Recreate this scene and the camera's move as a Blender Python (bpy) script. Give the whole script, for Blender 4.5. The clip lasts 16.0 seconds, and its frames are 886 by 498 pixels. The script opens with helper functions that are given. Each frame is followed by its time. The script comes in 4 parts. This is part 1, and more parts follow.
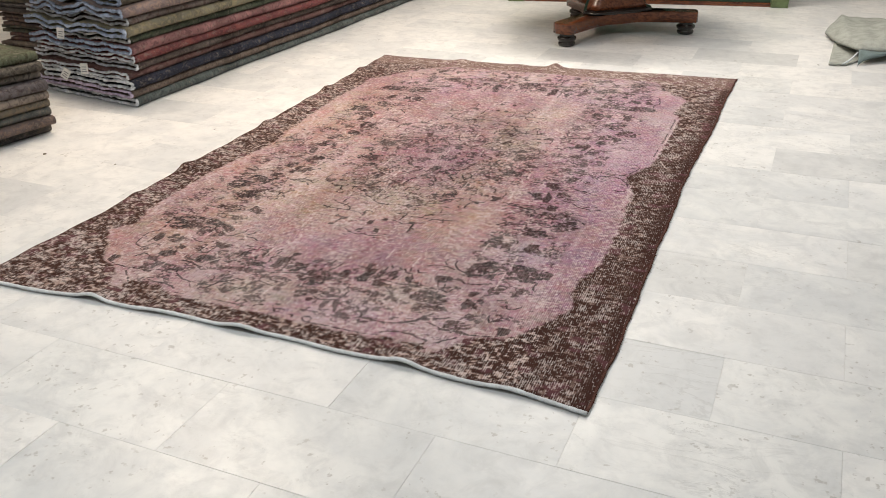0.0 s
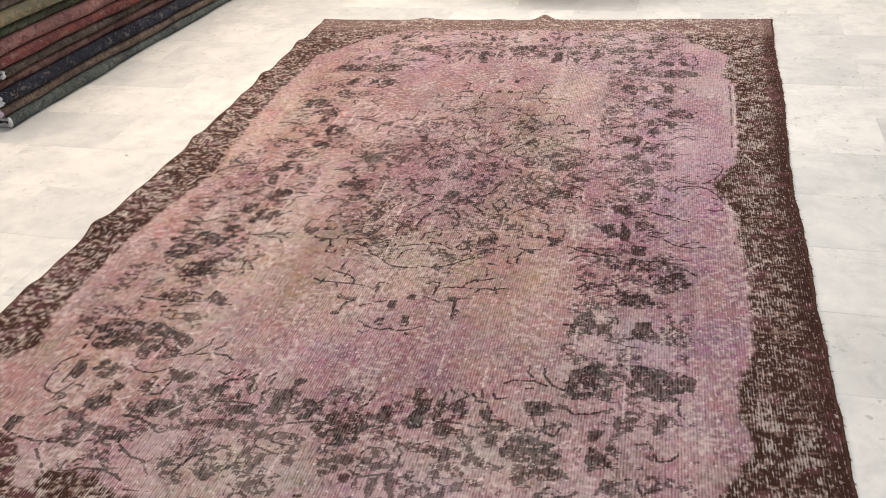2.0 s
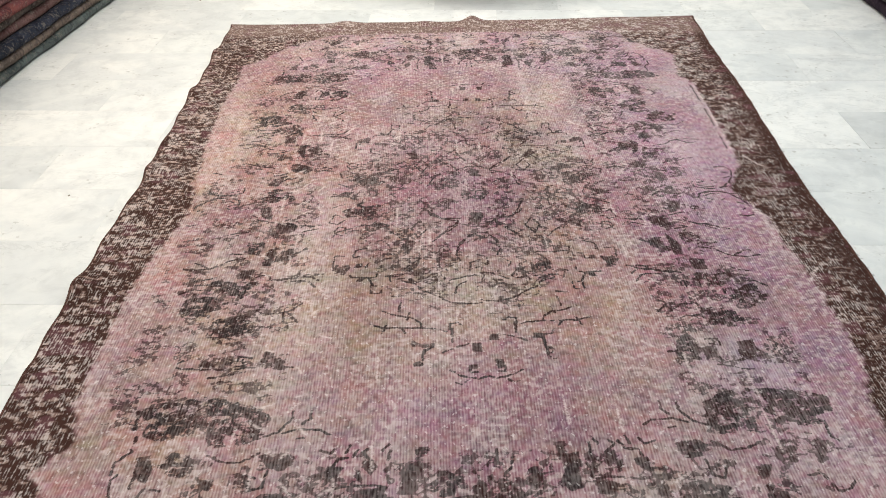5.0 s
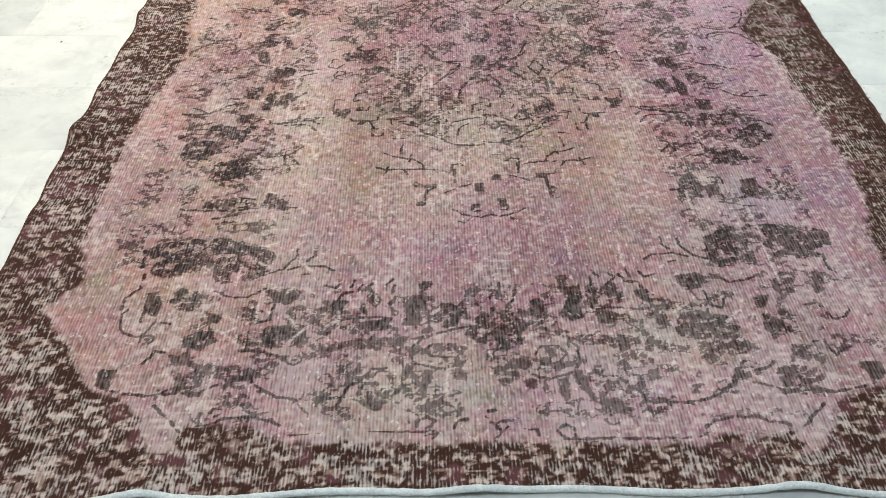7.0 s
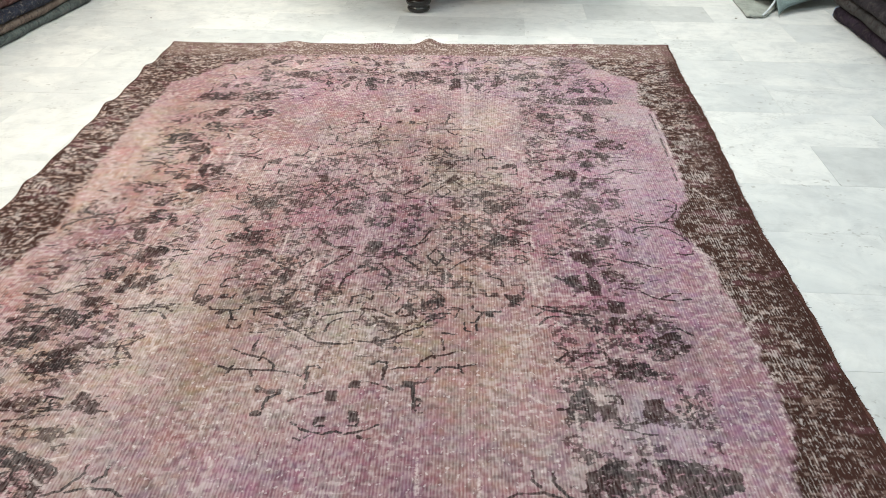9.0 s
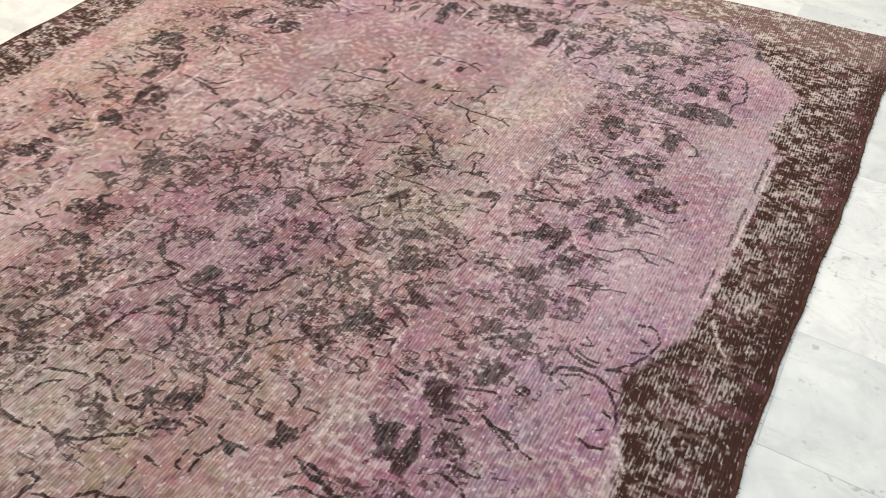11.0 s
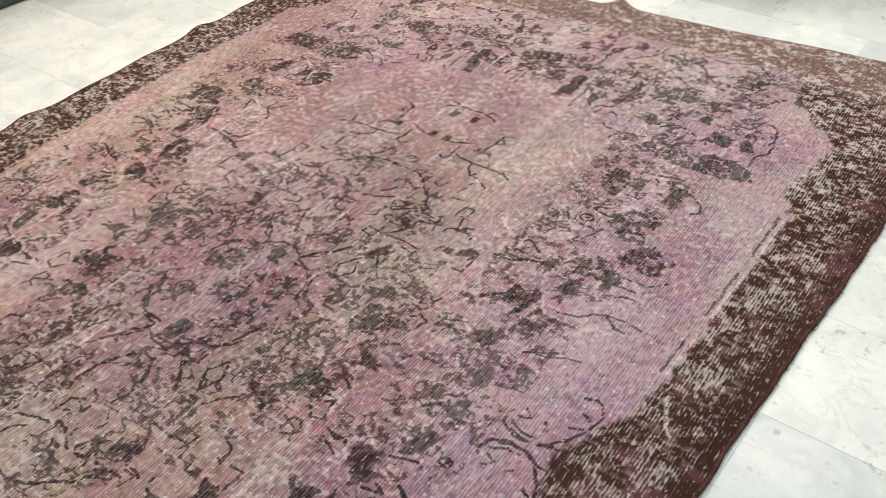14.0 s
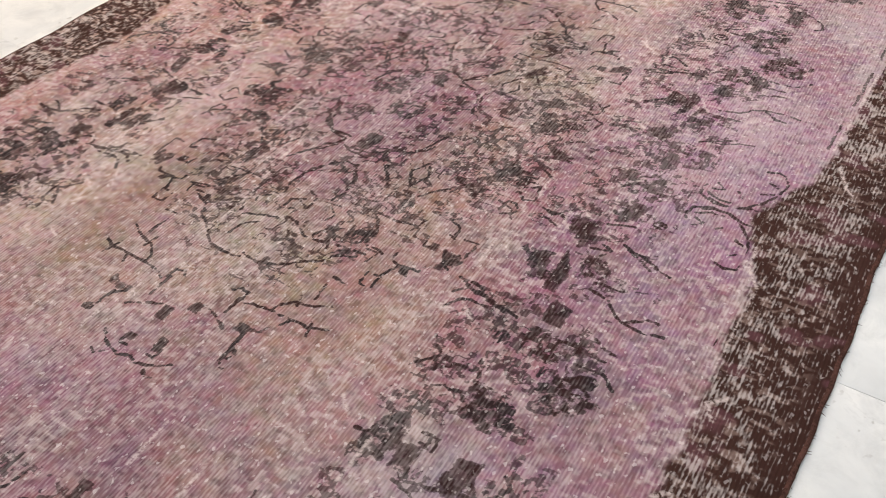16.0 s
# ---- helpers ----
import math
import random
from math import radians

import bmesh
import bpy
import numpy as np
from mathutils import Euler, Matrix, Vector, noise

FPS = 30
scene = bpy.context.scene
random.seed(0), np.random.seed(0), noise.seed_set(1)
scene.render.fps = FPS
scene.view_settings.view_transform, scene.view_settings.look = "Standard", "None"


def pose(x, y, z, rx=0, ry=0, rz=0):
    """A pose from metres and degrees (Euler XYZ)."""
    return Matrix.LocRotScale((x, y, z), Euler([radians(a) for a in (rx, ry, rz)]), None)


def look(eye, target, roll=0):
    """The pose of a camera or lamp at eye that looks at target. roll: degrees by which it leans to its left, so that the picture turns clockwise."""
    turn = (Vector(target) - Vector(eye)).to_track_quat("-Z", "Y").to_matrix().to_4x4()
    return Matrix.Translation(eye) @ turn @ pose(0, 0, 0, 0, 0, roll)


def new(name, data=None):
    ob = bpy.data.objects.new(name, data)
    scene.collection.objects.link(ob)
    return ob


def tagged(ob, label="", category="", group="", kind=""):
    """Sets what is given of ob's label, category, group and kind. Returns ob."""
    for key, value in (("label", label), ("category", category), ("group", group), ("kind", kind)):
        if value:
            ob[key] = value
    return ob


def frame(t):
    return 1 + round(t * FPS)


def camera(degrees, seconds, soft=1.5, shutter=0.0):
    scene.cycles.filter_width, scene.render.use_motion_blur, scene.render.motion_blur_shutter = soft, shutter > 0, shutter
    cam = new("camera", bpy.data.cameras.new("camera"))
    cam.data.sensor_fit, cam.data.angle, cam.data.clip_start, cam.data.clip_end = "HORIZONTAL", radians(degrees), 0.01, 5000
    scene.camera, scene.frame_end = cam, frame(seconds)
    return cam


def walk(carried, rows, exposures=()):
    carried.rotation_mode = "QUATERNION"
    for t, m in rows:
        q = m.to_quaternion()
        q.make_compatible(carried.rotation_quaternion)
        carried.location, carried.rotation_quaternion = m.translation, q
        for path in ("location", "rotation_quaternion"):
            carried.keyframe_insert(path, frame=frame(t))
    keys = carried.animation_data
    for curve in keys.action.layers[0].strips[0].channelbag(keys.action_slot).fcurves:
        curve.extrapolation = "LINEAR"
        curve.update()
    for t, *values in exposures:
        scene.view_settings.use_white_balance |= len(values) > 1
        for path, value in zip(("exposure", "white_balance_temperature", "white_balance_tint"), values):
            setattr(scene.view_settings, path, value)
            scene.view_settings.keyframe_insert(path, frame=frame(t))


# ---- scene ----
import functools

cam = camera(54.4, 16.0, soft=1.0)

PATH = [
    (0, (1.401, -3.375, 1.348), (0.676, -1.735, 0.462), -1.3),
    (0.5, (1.299, -3.161, 1.357), (0.56, -1.549, 0.432), -0.4),
    (1, (1.163, -2.844, 1.298), (0.43, -1.246, 0.345), -0.7),
    (1.5, (0.967, -2.615, 1.292), (0.313, -1.022, 0.275), -1.9),
    (2, (0.638, -2.488, 1.289), (0.133, -0.861, 0.241), -4.2),
    (2.5, (0.394, -2.329, 1.28), (0.04, -0.658, 0.24), -5.0),
    (3, (0.162, -2.206, 1.305), (-0.07, -0.49, 0.305), -2.8),
    (3.2, (0.095, -2.221, 1.311), (-0.103, -0.498, 0.314), -2.1),
    (5.3, (-0.073, -2.373, 1.296), (-0.115, -0.722, 0.169), -0.7),
    (5.5, (-0.07, -2.375, 1.29), (-0.114, -0.748, 0.128), -0.9),
    (6, (-0.072, -2.383, 1.271), (-0.125, -0.802, 0.048), -1.1),
    (6.5, (-0.072, -2.394, 1.254), (-0.126, -0.855, -0.022), -1.0),
    (7, (-0.072, -2.401, 1.248), (-0.124, -0.905, -0.078), -1.2),
    (7.5, (-0.067, -2.407, 1.247), (-0.106, -0.891, -0.057), -1.1),
    (8, (-0.019, -2.378, 1.196), (-0.03, -0.732, 0.059), 0.2),
    (8.5, (0.136, -2.283, 1.146), (0.077, -0.518, 0.208), 1.2),
    (9, (0.265, -2.101, 1.105), (0.154, -0.367, 0.114), 0.3),
    (9.5, (0.402, -1.848, 1.11), (0.153, -0.219, -0.023), 0.3),
    (10, (0.609, -1.573, 1.094), (0.269, -0.021, -0.12), 3.3),
    (10.2, (0.688, -1.474, 1.115), (0.295, 0.047, -0.122), 4.0),
    (12.3, (1.142, -0.647, 1.181), (0.088, 0.396, -0.161), -2.4),
    (12.5, (1.162, -0.663, 1.187), (0.109, 0.378, -0.157), -3.6),
    (13, (1.194, -0.723, 1.217), (0.15, 0.345, -0.113), -4.7),
    (13.5, (1.21, -0.751, 1.226), (0.181, 0.366, -0.075), -4.3),
    (14, (1.23, -0.785, 1.23), (0.212, 0.374, -0.044), -4.3),
    (14.5, (1.243, -0.842, 1.211), (0.256, 0.353, -0.053), -5.1),
    (15, (1.211, -0.95, 1.172), (0.268, 0.236, -0.134), -5.4),
    (15.5, (1.06, -1.104, 1.113), (0.169, 0.06, -0.247), -5.2),
    (16, (1.011, -1.338, 1.122), (0.133, -0.171, -0.245), -4.0),
]
TONE = [(0, 0.03, 6540, 12), (2, -0.04, 6650, 14), (3.2, 0.0, 6520, 11), (5.5, 0.0, 6020, 5), (7, 0.08, 5980, 2), (9, 0.06, 5960, 3), (10.2, -0.03, 6230, 8), (12.5, -0.08, 6200, 6), (14.5, -0.13, 6200, 4), (16, -0.06, 6330, 13)]
walk(cam, [(t, look(eye, target, roll)) for t, eye, target, roll in PATH], TONE)

# ---- world and lights ----
world = bpy.data.worlds.new("world")
scene.world = world
world.use_nodes = True
world.node_tree.nodes["Background"].inputs[0].default_value = (0.9, 0.95, 1.0, 1)
world.node_tree.nodes["Background"].inputs[1].default_value = 0.03


def ceiling_lamp(x, y, power, colour, sx=1.2, sy=0.5):
    data = bpy.data.lights.new("ceiling_lamp", "AREA")
    data.shape, data.size, data.size_y, data.energy, data.color = "RECTANGLE", sx, sy, power, colour
    lamp = new("ceiling_lamp", data)
    lamp.matrix_world = pose(x, y, 2.84)
    return lamp


WARM, COOL, NEUTRAL = (1.0, 0.85, 0.68), (0.90, 0.97, 1.0), (1.0, 0.975, 0.93)
ceiling_lamp(-2.1, 0.4, 72, WARM)
ceiling_lamp(-0.30, 2.75, 56, (1.0, 0.92, 0.80))
ceiling_lamp(1.0, 2.7, 22, NEUTRAL)
ceiling_lamp(1.8, 0.2, 28, COOL)
ceiling_lamp(0.0, 1.2, 26, NEUTRAL)
ceiling_lamp(-0.3, -2.5, 38, (0.90, 0.97, 1.0), 1.6, 0.6)



# ---- materials ----
class Nodes:
    """A short hand for building a node material."""

    def __init__(self, name, rough=0.8, spec=0.3):
        self.mat = bpy.data.materials.new(name)
        self.mat.use_nodes = True
        self.tree = self.mat.node_tree
        self.out = self.tree.nodes["Principled BSDF"]
        self.out.inputs["Roughness"].default_value = rough
        self.out.inputs["Specular IOR Level"].default_value = spec

    def put(self, socket, value):
        if isinstance(value, bpy.types.NodeSocket):
            self.tree.links.new(value, socket)
        elif value is not None:
            if socket.type == "RGBA" and len(value) == 3:
                value = (*value, 1)
            socket.default_value = value

    def math(self, op, a, b=None, c=None, clamp=False):
        n = self.tree.nodes.new("ShaderNodeMath")
        n.operation, n.use_clamp = op, clamp
        for s, v in zip(n.inputs, (a, b, c)):
            self.put(s, v)
        return n.outputs[0]

    def coords(self, kind="Object"):
        return self.tree.nodes.new("ShaderNodeTexCoord").outputs[kind]

    def scaled(self, vec, sx, sy, sz):
        n = self.tree.nodes.new("ShaderNodeVectorMath")
        n.operation = "MULTIPLY"
        self.put(n.inputs[0], vec)
        n.inputs[1].default_value = (sx, sy, sz)
        return n.outputs[0]

    def moved(self, vec, other):
        n = self.tree.nodes.new("ShaderNodeVectorMath")
        self.put(n.inputs[0], vec)
        self.put(n.inputs[1], other)
        return n.outputs[0]

    def noise(self, vec, scale, detail=3.0, rough=0.55, distort=0.0):
        n = self.tree.nodes.new("ShaderNodeTexNoise")
        self.put(n.inputs["Vector"], vec)
        n.inputs["Scale"].default_value, n.inputs["Detail"].default_value = scale, detail
        n.inputs["Roughness"].default_value, n.inputs["Distortion"].default_value = rough, distort
        return n.outputs["Fac"]

    def cells(self, vec, scale, feature="F1"):
        n = self.tree.nodes.new("ShaderNodeTexVoronoi")
        n.feature = feature
        self.put(n.inputs["Vector"], vec)
        n.inputs["Scale"].default_value = scale
        return n.outputs["Distance"]

    def step(self, value, low, high, to0=0.0, to1=1.0):
        n = self.tree.nodes.new("ShaderNodeMapRange")
        n.interpolation_type = "SMOOTHSTEP"
        self.put(n.inputs[0], value)
        for i, v in enumerate((low, high, to0, to1)):
            n.inputs[i + 1].default_value = v
        return n.outputs[0]

    def mix(self, fac, a, b, blend="MIX"):
        n = self.tree.nodes.new("ShaderNodeMix")
        n.data_type, n.blend_type = "RGBA", blend
        self.put(n.inputs[0], fac)
        self.put(n.inputs[6], a)
        self.put(n.inputs[7], b)
        return n.outputs[2]

    def attribute(self, name, out="Fac"):
        n = self.tree.nodes.new("ShaderNodeAttribute")
        n.attribute_name = name
        return n.outputs[out]

    def split(self, vec):
        n = self.tree.nodes.new("ShaderNodeSeparateXYZ")
        self.put(n.inputs[0], vec)
        return n.outputs

    def random(self):
        return self.tree.nodes.new("ShaderNodeObjectInfo").outputs["Random"]

    def place(self):
        return self.tree.nodes.new("ShaderNodeNewGeometry").outputs["Position"]

    def bump(self, height, strength, distance):
        n = self.tree.nodes.new("ShaderNodeBump")
        n.inputs["Strength"].default_value, n.inputs["Distance"].default_value = strength, distance
        self.put(n.inputs["Height"], height)
        self.tree.links.new(n.outputs[0], self.out.inputs["Normal"])

    def colour(self, value):
        self.put(self.out.inputs["Base Color"], value)
        return self.mat


def marble(name, light, dark):
    m = Nodes(name, 0.34, 0.4)
    r = m.random()
    p = m.place()
    n = m.tree.nodes.new("ShaderNodeCombineXYZ")
    m.put(n.inputs[2], m.math("MULTIPLY", r, 40.0))
    p = m.moved(p, n.outputs[0])
    cloud = m.noise(p, 3.2, 5.0, 0.6, 0.6)
    fine = m.noise(p, 22.0, 4.0, 0.6)
    vein = m.step(m.math("ABSOLUTE", m.math("SUBTRACT", m.noise(m.scaled(p, 1.0, 2.2, 1.0), 2.6, 6.0, 0.62, 1.4), 0.5)), 0.0, 0.018, 1.0, 0.0)
    vein = m.math("MULTIPLY", vein, m.step(m.noise(p, 2.0), 0.48, 0.66))
    blotch = m.step(m.noise(p, 10.0, 6.0, 0.70, 0.6), 0.42, 0.70)
    chips = m.math("MULTIPLY", m.step(m.cells(m.moved(m.scaled(p, 1.0, 1.9, 1.0), m.scaled(p, 0.2, 0.1, 0.0)), 15.0), 0.10, 0.20, 1.0, 0.0), m.step(m.noise(p, 3.6, 2.0), 0.55, 0.62))
    chips = m.math("MULTIPLY", chips, m.step(m.noise(p, 90.0, 2.0), 0.35, 0.6))
    pits = m.math("MULTIPLY", m.step(m.noise(p, 46.0, 2.0), 0.63, 0.70), m.step(m.noise(p, 5.0), 0.46, 0.60))
    c = m.mix(m.step(m.math("ADD", cloud, m.math("MULTIPLY", m.math("SUBTRACT", r, 0.5), 0.16)), 0.34, 0.66), light, dark)
    c = m.mix(m.math("MULTIPLY", m.step(fine, 0.45, 0.75), 0.25), c, tuple(v * 0.86 for v in dark))
    c = m.mix(m.math("MULTIPLY", blotch, 0.50), c, tuple(v * 0.78 for v in dark))
    c = m.mix(m.math("MULTIPLY", chips, 0.22), c, (0.27, 0.27, 0.26))
    c = m.mix(m.math("MULTIPLY", vein, 0.30), c, (0.34, 0.34, 0.33))
    c = m.mix(m.math("MULTIPLY", pits, 0.55), c, (0.33, 0.31, 0.28))
    m.put(m.out.inputs["Roughness"], m.step(fine, 0.2, 0.9, 0.28, 0.46))
    m.bump(m.noise(p, 60.0, 2.0), 0.05, 0.002)
    return m.colour(c)


MARBLE = [marble("white_marble", (0.80, 0.79, 0.765), (0.67, 0.675, 0.67)),
          marble("pale_grey_marble", (0.75, 0.75, 0.73), (0.61, 0.62, 0.62)),
          marble("grey_marble", (0.69, 0.69, 0.675), (0.58, 0.585, 0.58))]


def plain(name, colour, rough=0.8, scale=30.0, vary=0.2, bump=0.2, spec=0.3):
    m = Nodes(name, rough, spec)
    p = m.coords()
    a, b = m.noise(p, scale, 4.0), m.noise(p, scale / 9, 3.0)
    dark = tuple(v * (1 - vary) for v in colour)
    lite = tuple(min(1.0, v * (1 + vary)) for v in colour)
    m.bump(a, bump, 0.003)
    return m.colour(m.mix(m.step(m.math("MULTIPLY_ADD", b, 0.5, m.math("MULTIPLY", a, 0.5)), 0.35, 0.65), dark, lite))


def carpet(name, colour, figure, fleck=1.0):
    """Worn wool pile with a faded figure."""
    m = Nodes(name, 0.95, 0.08)
    p = m.coords()
    big = m.noise(p, 7.0, 4.0, 0.6, 0.8)
    knots = m.noise(p, 190.0, 2.0, 0.7)
    motif = m.step(m.math("MULTIPLY_ADD", m.noise(p, 26.0, 4.0, 0.65, 1.5), 0.75, m.math("MULTIPLY", knots, 0.25)), 0.48, 0.56)
    light = m.step(m.math("MULTIPLY_ADD", m.noise(m.scaled(p, 1.0, 0.7, 1.0), 41.0, 3.0, 0.6, 1.0), 0.7, m.math("MULTIPLY", knots, 0.3)), 0.54, 0.62)
    c = m.mix(m.step(big, 0.3, 0.7), tuple(v * 0.65 for v in colour), tuple(min(v * 1.3, 1) for v in colour))
    c = m.mix(m.math("MULTIPLY", motif, 0.75), c, figure)
    c = m.mix(m.math("MULTIPLY", light, 0.45), c, tuple(fleck * v for v in (0.20, 0.17, 0.145)))
    c = m.mix(m.math("MULTIPLY", m.step(knots, 0.58, 0.72), 0.35), c, tuple(fleck * v for v in (0.30, 0.27, 0.23)))
    m.bump(m.math("ADD", knots, m.noise(p, 28.0, 2.0)), 0.55, 0.004)
    return m.colour(c)


def polished_wood(name, light, dark):
    m = Nodes(name, 0.22, 0.5)
    p = m.coords()
    grain = m.noise(m.scaled(p, 3.0, 22.0, 22.0), 4.0, 6.0, 0.65, 0.9)
    c = m.mix(m.step(grain, 0.34, 0.66), dark, light)
    c = m.mix(m.math("MULTIPLY", m.step(m.noise(p, 5.0), 0.5, 0.7), 0.5), c, dark)
    m.bump(grain, 0.06, 0.002)
    return m.colour(c)


WALNUT = polished_wood("walnut_veneer", (0.20, 0.062, 0.022), (0.055, 0.016, 0.008))
EBONY = plain("blackened_wood", (0.012, 0.009, 0.008), 0.16, 40.0, 0.3, 0.03, 0.6)
PAINT = plain("off_white_plaster", (0.66, 0.65, 0.62), 0.9, 24.0, 0.06, 0.08)
CEILING = plain("ceiling_paint", (0.78, 0.78, 0.76), 0.9, 20.0, 0.04, 0.05)
GROUT = plain("tile_bed", (0.70, 0.69, 0.66), 0.9, 60.0, 0.2, 0.2)
GREEN_DARK = plain("dark_green_paint", (0.018, 0.055, 0.034), 0.5, 18.0, 0.25, 0.1)
GREEN_PALE = plain("faded_green_paint", (0.12, 0.16, 0.075), 0.6, 26.0, 0.3, 0.15)
SELVAGE = plain("bleached_cotton", (0.58, 0.61, 0.63), 0.95, 260.0, 0.16, 0.7, 0.05)
BINDING = plain("brown_wool_binding", (0.080, 0.038, 0.030), 0.95, 240.0, 0.45, 0.9, 0.05)
CARD = plain("white_card", (0.74, 0.73, 0.70), 0.7, 50.0, 0.04, 0.02)
PRINT = plain("grey_print", (0.22, 0.22, 0.24), 0.7, 50.0, 0.1, 0.02)
SAGE = plain("sage_wool", (0.345, 0.36, 0.325), 0.95, 150.0, 0.2, 0.6, 0.05)
SAGE_BACK = plain("slate_green_wool", (0.20, 0.25, 0.245), 0.95, 150.0, 0.22, 0.6, 0.05)
GRIT = plain("brown_grit", (0.10, 0.07, 0.04), 0.9, 90.0, 0.3, 0.3)


# ---- mesh helpers ----
def link_mesh(name, bm, material, parent=None, label="", smooth=True):
    me = bpy.data.meshes.new(name)
    bm.normal_update()
    bm.to_mesh(me)
    bm.free()
    me.materials.append(material)
    if smooth:
        me.shade_smooth()
    ob = new(name, me)
    if parent is not None:
        ob.parent = parent
    return tagged(ob, label)


def part(name, bm, material, parent, label="", smooth=True):
    return link_mesh(name, bm, material, parent, label, smooth)


def thing(name, m, label, category, group="", kind=""):
    ob = new(name)
    ob.matrix_world = m
    return tagged(ob, label, category, group, kind)


def box(bm, x0, x1, y0, y1, z0, z1, bevel=0.0):
    r = bmesh.ops.create_cube(bm, size=1.0, matrix=Matrix.LocRotScale(((x0 + x1) / 2, (y0 + y1) / 2, (z0 + z1) / 2), None, (x1 - x0, y1 - y0, z1 - z0)))
    if bevel:
        edges = {e for v in r["verts"] for e in v.link_edges}
        bmesh.ops.bevel(bm, geom=list(edges), offset=bevel, segments=2, affect="EDGES", profile=0.7)
    return bm


def lathe(bm, profile, n=28, at=(0, 0, 0)):
    rings = []
    for r, z in profile:
        rings.append([bm.verts.new((at[0] + r * math.cos(2 * math.pi * i / n), at[1] + r * math.sin(2 * math.pi * i / n), at[2] + z)) for i in range(n)])
    for a, b in zip(rings, rings[1:]):
        for i in range(n):
            bm.faces.new((a[i], a[(i + 1) % n], b[(i + 1) % n], b[i]))
    bm.faces.new(list(reversed(rings[0])))
    bm.faces.new(rings[-1])
    return bm


def slab(bm, outline, z0, z1, bevel=0.006):
    lo = [bm.verts.new((x, y, z0)) for x, y in outline]
    hi = [bm.verts.new((x, y, z1)) for x, y in outline]
    n = len(outline)
    bm.faces.new(list(reversed(lo)))
    top = bm.faces.new(hi)
    for i in range(n):
        bm.faces.new((lo[i], lo[(i + 1) % n], hi[(i + 1) % n], hi[i]))
    if bevel:
        bmesh.ops.bevel(bm, geom=list(top.edges), offset=bevel, segments=3, affect="EDGES", profile=0.6)
    return bm


# ---- the room: bed of the floor, walls, ceiling ----
X0, X1, Y0, Y1, HIGH = -4.7, 4.3, -5.2, 5.4, 2.9
floor = tagged(link_mesh("floor", box(bmesh.new(), X0, X1, Y0, Y1, -0.12, -0.0014), GROUT, smooth=False), "honed white marble floor laid in running bond", "floor", kind="structure")
tagged(link_mesh("ceiling", box(bmesh.new(), X0 - 0.2, X1 + 0.2, Y0 - 0.2, Y1 + 0.2, HIGH, HIGH + 0.15), CEILING, smooth=False), "plain white painted shop ceiling overhead", "ceiling", kind="structure")
for name, x0, x1, y0, y1 in (("wall_west", X0 - 0.2, X0, Y0 - 0.2, Y1 + 0.2), ("wall_east", X1, X1 + 0.2, Y0 - 0.2, Y1 + 0.2),
                             ("wall_south", X0, X1, Y0 - 0.2, Y0), ("wall_north", X0, X1, Y1, Y1 + 0.2)):
    tagged(link_mesh(name, box(bmesh.new(), x0, x1, y0, y1, -0.1, HIGH), PAINT, smooth=False), "plain off-white plastered shop wall", "wall", kind="structure")

# ---- the large worn rug ----
RUG = pose(-0.05, -0.01, 0, 0, 0, 2.2)
NX, NY = 760, 1130
S, T = np.meshgrid(np.linspace(0, 1, NX), np.linspace(0, 1, NY))


@functools.lru_cache(maxsize=None)
def lattice(shape, seed):
    return np.random.RandomState(seed).rand(*shape).astype(np.float32)


def grain(u, v, size_u, size_v, seed, octaves=2):
    """Smooth value noise from 0 to 1, with cells of the given size in metres."""
    total, weight = 0, 0
    for o in range(octaves):
        x, y = (u + 3) / size_u * 2**o, (v + 3) / size_v * 2**o
        i, j = np.floor(x).astype(int), np.floor(y).astype(int)
        f, g = x - i, y - j
        f, g = f * f * (3 - 2 * f), g * g * (3 - 2 * g)
        table = lattice((256, 256), seed + o)
        a, b = table[j % 256, i % 256], table[j % 256, (i + 1) % 256]
        c, d = table[(j + 1) % 256, i % 256], table[(j + 1) % 256, (i + 1) % 256]
        total = total + ((a * (1 - f) + b * f) * (1 - g) + (c * (1 - f) + d * f) * g) * 0.55**o
        weight += 0.55**o
    return total / weight


def cellular(u, v, size, seed):
    """Distance to the nearest cell edge and a random number a cell."""
    x, y = (u + 3) / size, (v + 3) / size
    i, j = np.floor(x).astype(int), np.floor(y).astype(int)
    px, py, pr = lattice((256, 256), seed), lattice((256, 256), seed + 1), lattice((256, 256), seed + 2)
    f1, f2, which = np.full(u.shape, 9.0), np.full(u.shape, 9.0), np.zeros(u.shape)
    for dj in (-1, 0, 1):
        for di in (-1, 0, 1):
            a, b = (j + dj) % 256, (i + di) % 256
            d = np.hypot(i + di + 0.15 + 0.7 * px[a, b] - x, j + dj + 0.15 + 0.7 * py[a, b] - y)
            near = d < f1
            f2 = np.where(near, f1, np.minimum(f2, d))
            which = np.where(near, pr[a, b], which)
            f1 = np.where(near, d, f1)
    return f2 - f1, which


def ramp(x, a, b):
    k = np.clip((x - a) / (b - a), 0, 1)
    return k * k * (3 - 2 * k)


